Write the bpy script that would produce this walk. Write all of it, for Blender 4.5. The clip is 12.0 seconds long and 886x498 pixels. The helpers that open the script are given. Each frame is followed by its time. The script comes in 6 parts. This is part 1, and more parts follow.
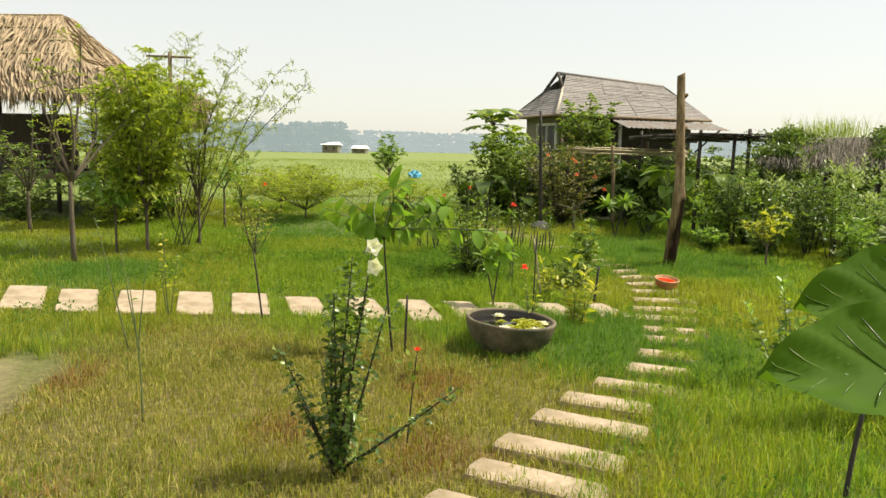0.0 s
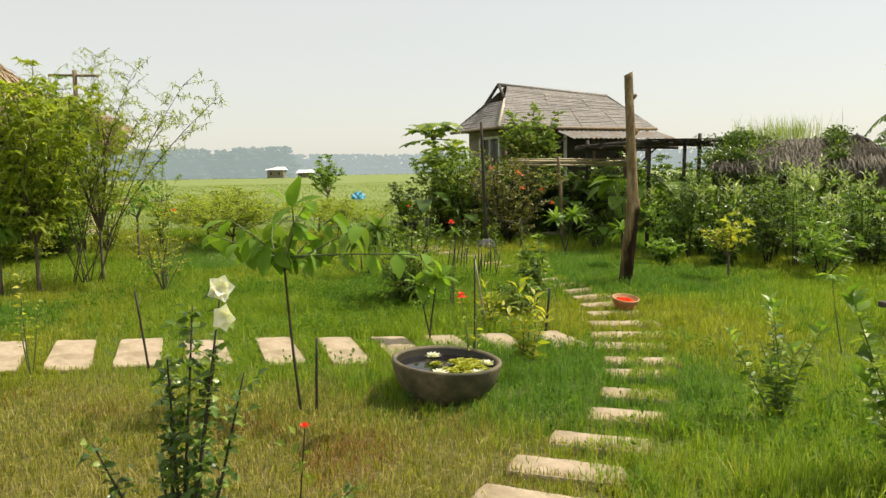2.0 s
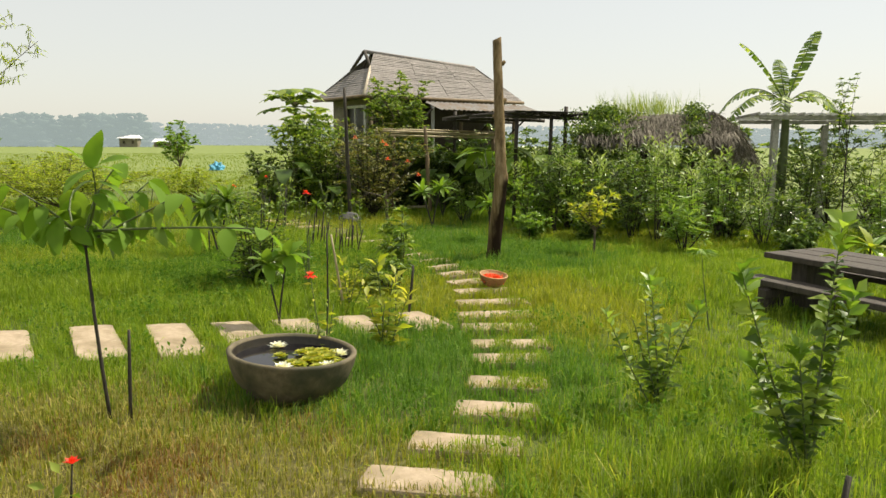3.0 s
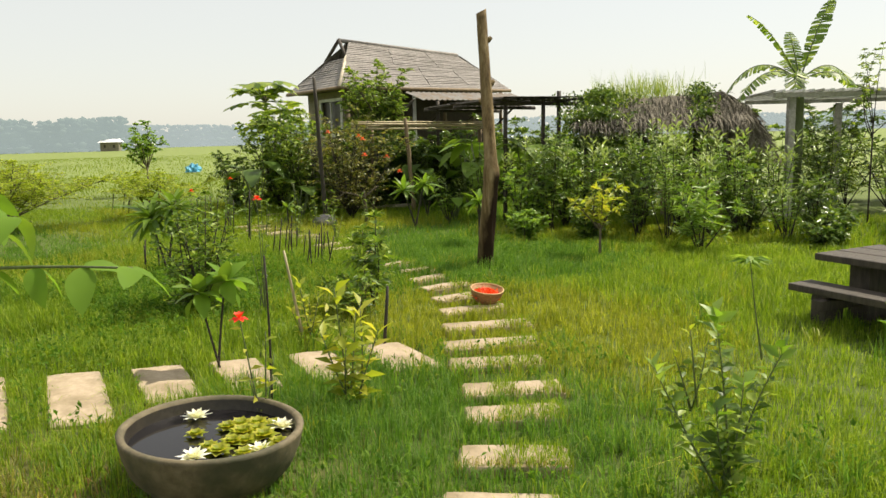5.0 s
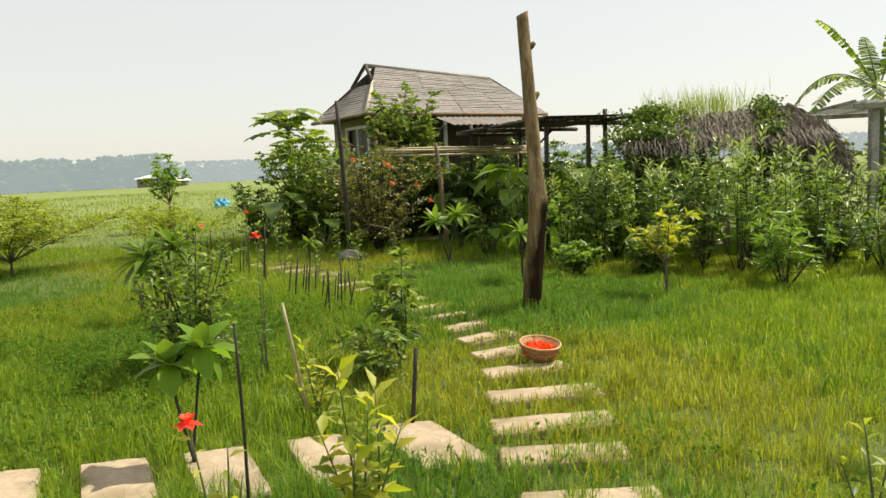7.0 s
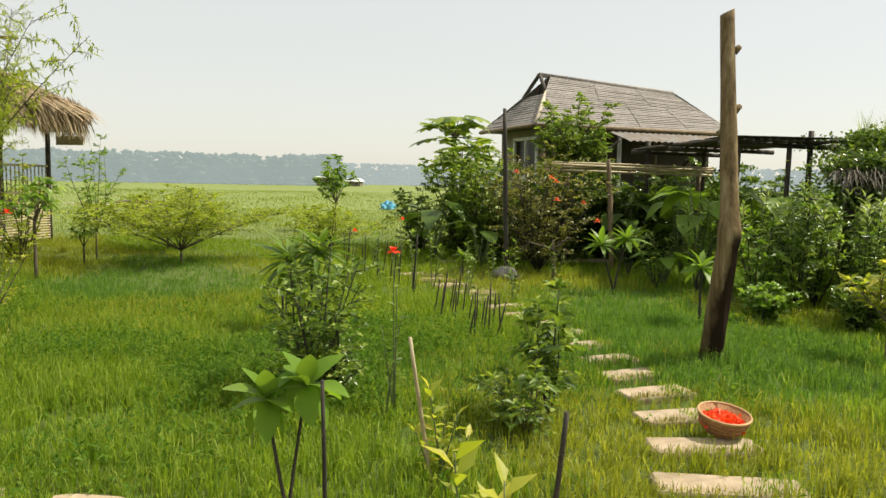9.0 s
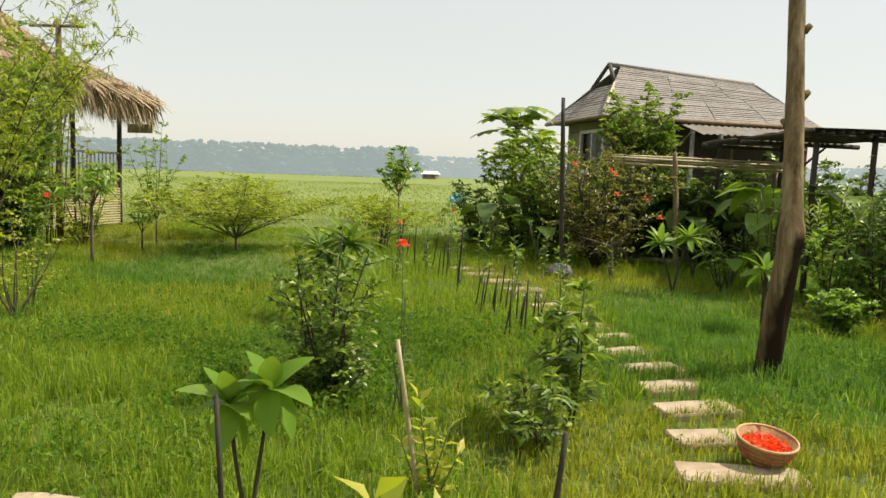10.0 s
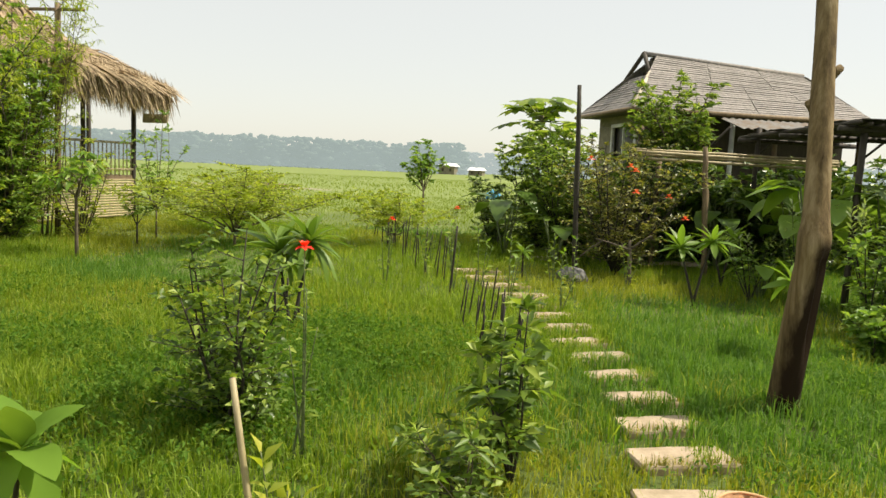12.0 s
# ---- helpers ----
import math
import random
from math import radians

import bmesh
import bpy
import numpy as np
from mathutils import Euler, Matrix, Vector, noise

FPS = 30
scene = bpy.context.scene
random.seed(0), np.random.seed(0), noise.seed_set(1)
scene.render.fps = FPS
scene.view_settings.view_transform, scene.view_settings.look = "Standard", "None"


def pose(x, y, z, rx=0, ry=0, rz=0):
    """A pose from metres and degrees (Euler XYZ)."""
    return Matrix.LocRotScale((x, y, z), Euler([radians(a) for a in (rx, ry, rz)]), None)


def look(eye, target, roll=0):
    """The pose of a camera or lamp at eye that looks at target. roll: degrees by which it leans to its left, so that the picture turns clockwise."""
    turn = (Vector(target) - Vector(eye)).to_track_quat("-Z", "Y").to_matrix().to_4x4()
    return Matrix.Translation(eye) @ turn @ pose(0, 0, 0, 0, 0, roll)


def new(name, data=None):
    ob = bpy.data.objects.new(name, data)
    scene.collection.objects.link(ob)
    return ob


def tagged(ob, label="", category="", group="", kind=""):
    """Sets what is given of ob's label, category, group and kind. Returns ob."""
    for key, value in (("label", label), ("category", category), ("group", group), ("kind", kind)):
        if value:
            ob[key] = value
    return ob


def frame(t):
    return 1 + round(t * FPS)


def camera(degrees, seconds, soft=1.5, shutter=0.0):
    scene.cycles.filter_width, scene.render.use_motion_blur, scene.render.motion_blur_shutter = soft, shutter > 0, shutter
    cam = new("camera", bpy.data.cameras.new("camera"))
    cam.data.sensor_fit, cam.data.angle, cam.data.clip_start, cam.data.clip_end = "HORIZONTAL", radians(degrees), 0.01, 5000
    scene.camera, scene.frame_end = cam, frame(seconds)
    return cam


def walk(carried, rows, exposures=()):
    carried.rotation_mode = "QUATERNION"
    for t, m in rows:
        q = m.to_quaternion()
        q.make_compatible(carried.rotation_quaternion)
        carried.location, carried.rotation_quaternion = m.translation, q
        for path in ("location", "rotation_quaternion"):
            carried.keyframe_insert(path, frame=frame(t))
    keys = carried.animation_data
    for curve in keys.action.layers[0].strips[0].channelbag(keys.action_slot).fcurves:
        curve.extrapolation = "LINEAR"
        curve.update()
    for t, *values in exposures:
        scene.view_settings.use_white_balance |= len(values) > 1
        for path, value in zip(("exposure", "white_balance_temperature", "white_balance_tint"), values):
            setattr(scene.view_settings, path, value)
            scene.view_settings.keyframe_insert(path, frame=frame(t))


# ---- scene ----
cam = camera(62.0, 12.0)

PATH = [
    (0, (0.644, 0.117, 1.857), (0.474, 2.092, 1.587), 1.1),
    (0.5, (0.656, 0.368, 1.834), (0.565, 2.348, 1.571), 1.4),
    (1, (0.68, 0.693, 1.801), (0.655, 2.678, 1.562), 1.2),
    (1.5, (0.765, 1.092, 1.742), (0.689, 3.079, 1.531), -0.5),
    (2, (0.807, 1.356, 1.747), (0.767, 3.344, 1.532), -0.9),
    (2.5, (0.789, 1.77, 1.688), (0.928, 3.754, 1.476), -0.5),
    (3, (0.949, 2.072, 1.659), (1.26, 4.027, 1.373), 0.3),
    (3.5, (1.065, 2.448, 1.655), (1.368, 4.398, 1.331), -0.3),
    (5.5, (1.254, 3.792, 1.613), (1.599, 5.74, 1.32), -1.7),
    (6, (1.232, 4.157, 1.637), (1.569, 6.109, 1.357), -1.9),
    (6.5, (1.353, 4.453, 1.583), (1.646, 6.417, 1.339), -2.6),
    (7, (1.403, 4.759, 1.541), (1.659, 6.73, 1.322), -2.7),
    (7.5, (1.382, 5.029, 1.565), (1.484, 7.017, 1.378), -3.4),
    (9.5, (1.597, 5.808, 1.541), (1.325, 7.781, 1.358), 1.9),
    (10, (1.805, 6.048, 1.529), (1.429, 8.002, 1.327), 1.9),
    (10.5, (1.933, 6.349, 1.541), (1.536, 8.297, 1.326), 2.2),
    (11, (2.024, 6.752, 1.532), (1.694, 8.713, 1.321), 2.5),
    (11.5, (2.054, 7.044, 1.507), (1.822, 9.017, 1.276), 3.0),
    (12, (2.274, 7.077, 1.507), (1.774, 9.001, 1.291), 2.6),
]
walk(cam, [(t, look(eye, target, roll)) for t, eye, target, roll in PATH], exposures=[(0, 0.47), (1.5, 0.3), (3.5, 0.32), (5.5, 0.4), (9.5, 0.33), (12, 0.42)])

# ---- light ----
SUN_EL, SUN_AZ = radians(55), radians(72)          # azimuth clockwise from +y
world = bpy.data.worlds.new("world")
scene.world = world
world.use_nodes = True
wn = world.node_tree.nodes
sky = wn.new("ShaderNodeTexSky")
sky.sky_type = "NISHITA"
sky.sun_disc = False
sky.sun_elevation, sky.sun_rotation = SUN_EL, SUN_AZ
sky.air_density, sky.dust_density, sky.ozone_density = 1.0, 1.5, 1.0
wn["Background"].inputs["Strength"].default_value = 0.12
haze = wn.new("ShaderNodeMix")                     # thin bright haze veils the whole sky
haze.data_type = "RGBA"
haze.inputs[0].default_value = 0.7
haze.inputs[7].default_value = (6.25, 6.05, 5.3, 1)
world.node_tree.links.new(sky.outputs[0], haze.inputs[6])
world.node_tree.links.new(haze.outputs[2], wn["Background"].inputs["Color"])
sun = new("sun", bpy.data.lights.new("sun", "SUN"))
sun.data.energy, sun.data.angle, sun.data.color = 5.0, radians(1.0), (1.0, 0.91, 0.74)
sun.matrix_world = look((0, 0, 0), (-math.sin(SUN_AZ) * math.cos(SUN_EL), -math.cos(SUN_AZ) * math.cos(SUN_EL), -math.sin(SUN_EL)))


# ---- materials ----
def material(name):
    m = bpy.data.materials.new(name)
    m.use_nodes = True
    return m, m.node_tree.nodes, m.node_tree.links, m.node_tree.nodes["Principled BSDF"]


def ramp(nodes, stops):
    r = nodes.new("ShaderNodeValToRGB")
    el = r.color_ramp.elements
    while len(el) < len(stops):
        el.new(0.5)
    for e, (p, c) in zip(el, stops):
        e.position, e.color = p, (*c, 1)
    return r


def noise_tex(nodes, links, scale, detail=5, rough=0.6, stretch=None, kind="Object"):
    tc = nodes.new("ShaderNodeTexCoord")
    n = nodes.new("ShaderNodeTexNoise")
    n.inputs["Scale"].default_value, n.inputs["Detail"].default_value, n.inputs["Roughness"].default_value = scale, detail, rough
    if stretch:
        mp = nodes.new("ShaderNodeMapping")
        mp.inputs["Scale"].default_value = stretch
        links.new(tc.outputs[kind], mp.inputs["Vector"])
        links.new(mp.outputs[0], n.inputs["Vector"])
    else:
        links.new(tc.outputs[kind], n.inputs["Vector"])
    return n


def mixed(nodes, links, mode, fac, a, b):
    m = nodes.new("ShaderNodeMix")
    m.data_type, m.blend_type = "RGBA", mode
    for k, v in (("Factor", fac), ("A", a), ("B", b)):
        sock = m.inputs[0] if k == "Factor" else m.inputs[6 if k == "A" else 7]
        if isinstance(v, (int, float)):
            sock.default_value = v
        elif isinstance(v, tuple):
            sock.default_value = (*v, 1)
        else:
            links.new(v, sock)
    return m.outputs[2]


def bumped(nodes, links, bsdf, height, strength, distance=0.01):
    b = nodes.new("ShaderNodeBump")
    b.inputs["Strength"].default_value, b.inputs["Distance"].default_value = strength, distance
    links.new(height, b.inputs["Height"])
    links.new(b.outputs[0], bsdf.inputs["Normal"])


def solid(name, dark, light, scale=6.0, rough=0.8, bump=0.3, dist=0.01, stretch=None, stain=None, metal=0.0):
    """Two-tone surface with grain, broad stains and relief."""
    m, n, l, p = material(name)
    fine = noise_tex(n, l, scale * 6, 6, 0.7, stretch)
    broad = noise_tex(n, l, scale, 4, 0.6, stretch)
    c1 = ramp(n, [(0.3, dark), (0.7, light)])
    l.new(fine.outputs[0], c1.inputs[0])
    col = c1.outputs[0]
    if stain:
        c2 = ramp(n, [(0.45, (0, 0, 0)), (0.65, (1, 1, 1))])
        l.new(broad.outputs[0], c2.inputs[0])
        col = mixed(n, l, "MIX", c2.outputs[0], col, stain)
    else:
        c2 = ramp(n, [(0.3, (0.75, 0.75, 0.75)), (0.7, (1.1, 1.1, 1.1))])
        l.new(broad.outputs[0], c2.inputs[0])
        col = mixed(n, l, "MULTIPLY", 1.0, col, c2.outputs[0])
    l.new(col, p.inputs["Base Color"])
    p.inputs["Roughness"].default_value, p.inputs["Metallic"].default_value = rough, metal
    bumped(n, l, p, fine.outputs[0], bump, dist)
    return m


def foliage(name, dark, light, young=None, rough=0.4, trans=0.4, spec=0.5):
    """Leaf: tint varies leaf by leaf and over the plant, some light passes through."""
    m, n, l, p = material(name)
    geo = n.new("ShaderNodeNewGeometry")
    stops = [(0.0, dark), (0.65, light)] + ([(1.0, young)] if young else [])
    r = ramp(n, stops)
    nz = noise_tex(n, l, 2.5, 3)
    add = n.new("ShaderNodeMath")
    add.operation = "MULTIPLY_ADD"
    add.inputs[1].default_value, add.inputs[2].default_value = 0.95, -0.1
    l.new(geo.outputs["Random Per Island"], add.inputs[0])
    add2 = n.new("ShaderNodeMath")
    add2.operation = "MULTIPLY_ADD"
    add2.inputs[1].default_value = 0.4
    l.new(nz.outputs[0], add2.inputs[0])
    l.new(add.outputs[0], add2.inputs[2])
    l.new(add2.outputs[0], r.inputs[0])
    l.new(r.outputs[0], p.inputs["Base Color"])
    p.inputs["Roughness"].default_value, p.inputs["Specular IOR Level"].default_value = rough, spec
    tr = n.new("ShaderNodeBsdfTranslucent")
    tint = mixed(n, l, "MULTIPLY", 1.0, r.outputs[0], (1.4, 1.4, 0.6))
    l.new(tint, tr.inputs["Color"])
    mx = n.new("ShaderNodeMixShader")
    mx.inputs[0].default_value = trans
    l.new(p.outputs[0], mx.inputs[1])
    l.new(tr.outputs[0], mx.inputs[2])
    l.new(mx.outputs[0], n["Material Output"].inputs["Surface"])
    return m


M = {}
M["slab"] = solid("concrete_slab", (0.31, 0.24, 0.16), (0.49, 0.39, 0.275), 3, 0.9, 0.5, 0.008, stain=(0.25, 0.195, 0.115))
M["bark_post"] = None
M["timber"] = solid("weathered_timber", (0.10, 0.07, 0.038), (0.27, 0.195, 0.11), 5, 0.8, 0.5, 0.01, (1, 1, 0.12))
M["dark_timber"] = solid("dark_timber", (0.028, 0.022, 0.016), (0.08, 0.064, 0.048), 5, 0.75, 0.4, 0.01, (1, 1, 0.15))
M["bamboo"] = solid("dry_bamboo", (0.27, 0.215, 0.11), (0.50, 0.42, 0.24), 6, 0.6, 0.25, 0.005, (1, 1, 0.15))
M["twig"] = solid("green_brown_twig", (0.055, 0.045, 0.025), (0.13, 0.11, 0.06), 10, 0.8, 0.4, 0.004)
M["dark_twig"] = solid("dark_twig", (0.02, 0.016, 0.012), (0.055, 0.045, 0.03), 10, 0.8, 0.4, 0.004)
M["green_stem"] = solid("green_stem", (0.07, 0.10, 0.03), (0.14, 0.17, 0.06), 10, 0.6, 0.2, 0.003)
M["trunk"] = solid("tree_bark", (0.07, 0.055, 0.035), (0.17, 0.135, 0.09), 8, 0.9, 0.6, 0.01, (1, 1, 0.3))
M["palm_thatch"] = solid("straw_thatch", (0.30, 0.22, 0.13), (0.56, 0.44, 0.28), 5, 0.9, 0.6, 0.02, (3, 3, 0.3))
M["grey_thatch"] = solid("grey_palm_thatch", (0.08, 0.07, 0.05), (0.30, 0.265, 0.20), 5, 0.9, 0.6, 0.02, (3, 3, 0.3))
M["roof"] = solid("grey_shingle", (0.15, 0.135, 0.122), (0.33, 0.30, 0.275), 2.5, 0.75, 0.4, 0.01)
M["tin"] = solid("dull_tin", (0.20, 0.185, 0.165), (0.36, 0.34, 0.31), 3, 0.55, 0.2, 0.01, stain=(0.25, 0.18, 0.12), metal=0.3)
M["bright_tin"] = solid("bright_tin", (0.75, 0.76, 0.76), (0.85, 0.86, 0.86), 1, 0.5, 0.1)
M["wall_wood"] = solid("dark_wall_boards", (0.03, 0.023, 0.017), (0.08, 0.06, 0.043), 4, 0.85, 0.4, 0.01, (6, 6, 0.4))
M["pale_wall"] = solid("pale_clay_wall", (0.17, 0.15, 0.105), (0.29, 0.26, 0.19), 3, 0.9, 0.3)
M["white_paint"] = solid("worn_white_paint", (0.55, 0.54, 0.50), (0.75, 0.74, 0.70), 4, 0.6, 0.2)
M["grey_post"] = solid("grey_concrete_post", (0.26, 0.25, 0.22), (0.44, 0.42, 0.38), 4, 0.9, 0.3, stain=(0.2, 0.2, 0.15))
M["stone"] = solid("grey_stone", (0.10, 0.10, 0.095), (0.22, 0.21, 0.20), 4, 0.9, 0.6, 0.03)
M["bowl"] = solid("mossy_clay_bowl", (0.085, 0.068, 0.038), (0.19, 0.155, 0.092), 3, 0.8, 0.5, 0.01, stain=(0.05, 0.05, 0.025))
M["bowl_dark"] = solid("wet_dark_clay", (0.02, 0.017, 0.013), (0.05, 0.042, 0.032), 6, 0.4, 0.2)
M["basket"] = solid("woven_basket", (0.22, 0.10, 0.035), (0.46, 0.24, 0.09), 9, 0.7, 0.4, 0.004)
M["basket_rim"] = solid("basket_rim", (0.42, 0.24, 0.10), (0.62, 0.40, 0.18), 9, 0.6, 0.3, 0.004)
M["red_petal"] = foliage("red_orange_petal", (0.75, 0.045, 0.015), (0.85, 0.11, 0.03), (0.9, 0.2, 0.05), 0.6, 0.25)
M["flower_red"] = foliage("red_flower", (0.7, 0.02, 0.015), (0.85, 0.04, 0.02), (0.9, 0.1, 0.04), 0.6, 0.3)
M["flower_orange"] = foliage("orange_red_flower", (0.72, 0.07, 0.03), (0.82, 0.14, 0.06), (0.85, 0.25, 0.12), 0.6, 0.3)
M["flower_white"] = foliage("white_flower", (0.75, 0.74, 0.66), (0.85, 0.85, 0.8), (0.9, 0.88, 0.7), 0.6, 0.25)
M["flower_yellow"] = foliage("yellow_flower", (0.75, 0.42, 0.03), (0.85, 0.6, 0.06), None, 0.6, 0.3)
M["leaf_mid"] = foliage("leaf_mid_green", (0.04, 0.08, 0.012), (0.15, 0.24, 0.033), (0.34, 0.42, 0.08), 0.44, 0.42, 0.35)
M["leaf_dark"] = foliage("leaf_dark_green", (0.032, 0.065, 0.011), (0.105, 0.185, 0.028), (0.26, 0.34, 0.07), 0.32, 0.35, 0.5)
M["leaf_yellow"] = foliage("leaf_yellow_green", (0.19, 0.24, 0.02), (0.34, 0.39, 0.04), (0.54, 0.50, 0.07), 0.5, 0.5)
M["leaf_bright"] = foliage("leaf_bright_green", (0.09, 0.175, 0.02), (0.18, 0.30, 0.04), (0.30, 0.41, 0.08), 0.4, 0.45)
M["leaf_feather"] = foliage("leaf_feathery", (0.16, 0.23, 0.018), (0.28, 0.35, 0.035), (0.40, 0.44, 0.07), 0.5, 0.55)
M["leaf_big"] = foliage("elephant_ear_leaf", (0.035, 0.085, 0.008), (0.07, 0.14, 0.012), None, 0.65, 0.4, 0.08)
M["leaf_olive"] = foliage("leaf_olive", (0.07, 0.085, 0.015), (0.17, 0.185, 0.04), (0.33, 0.30, 0.08), 0.42, 0.4)
M["leaf_pale"] = foliage("leaf_pale_young", (0.22, 0.30, 0.10), (0.30, 0.38, 0.14), None, 0.4, 0.4)
M["leaf_broad"] = foliage("leaf_broad_ribbed", (0.07, 0.14, 0.018), (0.16, 0.28, 0.035), (0.27, 0.38, 0.06), 0.6, 0.5, 0.15)
M["leaf_dry"] = foliage("dry_leaf", (0.20, 0.15, 0.07), (0.36, 0.28, 0.14), None, 0.8, 0.2)
# Darkened copy of the leaf greens, with shade put into the colour.
M["shade_leaf"] = foliage("leaf_shade_green", (0.025, 0.052, 0.011), (0.08, 0.14, 0.024), (0.2, 0.27, 0.055), 0.33, 0.33)
M["grass"] = foliage("grass_blades", (0.09, 0.16, 0.011), (0.195, 0.295, 0.024), (0.33, 0.40, 0.06), 0.55, 0.5, 0.22)
M["grass_blue"] = foliage("grass_deep", (0.055, 0.13, 0.018), (0.115, 0.23, 0.033), (0.20, 0.31, 0.065), 0.55, 0.5, 0.22)
M["weed"] = foliage("low_weed_leaf", (0.05, 0.115, 0.014), (0.105, 0.205, 0.026), (0.17, 0.27, 0.045), 0.7, 0.5, 0.08)
M["grass_dry"] = foliage("grass_dry_patch", (0.11, 0.115, 0.022), (0.26, 0.25, 0.05), (0.46, 0.40, 0.13), 0.7, 0.4, 0.3)
M["grass_rust"] = foliage("grass_rust_brown", (0.11, 0.06, 0.02), (0.24, 0.145, 0.045), (0.38, 0.27, 0.10), 0.75, 0.35, 0.15)
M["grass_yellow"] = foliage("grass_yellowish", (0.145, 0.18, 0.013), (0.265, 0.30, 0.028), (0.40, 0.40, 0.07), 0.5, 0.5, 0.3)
M["field"] = foliage("field_crop", (0.135, 0.20, 0.022), (0.185, 0.25, 0.03), (0.22, 0.285, 0.04), 0.7, 0.5, 0.1)
M["blue"] = solid("blue_tarp", (0.08, 0.34, 0.52), (0.14, 0.46, 0.66), 3, 0.5, 0.3)
M["plank"] = solid("pale_plank", (0.45, 0.38, 0.28), (0.65, 0.57, 0.44), 4, 0.8, 0.3)


def post_material():
    m, n, l, p = material("rough_log")
    grain = noise_tex(n, l, 14, 8, 0.7, (1, 1, 0.07))
    c = ramp(n, [(0.3, (0.05, 0.032, 0.014)), (0.5, (0.18, 0.128, 0.062)), (0.72, (0.36, 0.28, 0.165))])
    l.new(grain.outputs[0], c.inputs[0])
    tc = n.new("ShaderNodeTexCoord")
    sp = n.new("ShaderNodeSeparateXYZ")
    l.new(tc.outputs["Object"], sp.inputs[0])
    ragged = noise_tex(n, l, 3.0, 5, 0.7, (1, 1, 0.35))
    ma = n.new("ShaderNodeMath")
    ma.operation = "MULTIPLY_ADD"
    ma.inputs[1].default_value = 1.6
    l.new(ragged.outputs[0], ma.inputs[0])
    l.new(sp.outputs["Z"], ma.inputs[2])
    sidew = n.new("ShaderNodeMath")
    sidew.operation = "MULTIPLY_ADD"
    sidew.inputs[1].default_value = -6.0
    l.new(sp.outputs["X"], sidew.inputs[0])
    l.new(ma.outputs[0], sidew.inputs[2])
    kink = ramp(n, [(0.56, (1, 1, 1)), (0.60, (0, 0, 0))])
    half = n.new("ShaderNodeMath")
    half.operation = "MULTIPLY"
    half.inputs[1].default_value = 0.5
    l.new(sp.outputs["Z"], half.inputs[0])
    l.new(half.outputs[0], kink.inputs[0])
    tar = ramp(n, [(0.48, (1, 1, 1)), (0.60, (0, 0, 0))])
    sc = n.new("ShaderNodeMath")
    sc.operation = "MULTIPLY"
    sc.inputs[1].default_value = 0.38
    l.new(sidew.outputs[0], sc.inputs[0])
    l.new(sc.outputs[0], tar.inputs[0])
    both = mixed(n, l, "MULTIPLY", 1.0, tar.outputs[0], kink.outputs[0])
    col = mixed(n, l, "MIX", both, c.outputs[0], (0.022, 0.012, 0.006))
    l.new(col, p.inputs["Base Color"])
    p.inputs["Roughness"].default_value = 0.8
    p.inputs["Specular IOR Level"].default_value = 0.15
    bumped(n, l, p, grain.outputs[0], 0.7, 0.02)
    return m


M["bark_post"] = post_material()


def water_material():
    m, n, l, p = material("dark_water")
    p.inputs["Base Color"].default_value = (0.012, 0.011, 0.012, 1)
    p.inputs["Roughness"].default_value = 0.04
    p.inputs["IOR"].default_value = 1.33
    nz = noise_tex(n, l, 9, 2)
    bumped(n, l, p, nz.outputs[0], 0.05, 0.004)
    return m


M["water"] = water_material()


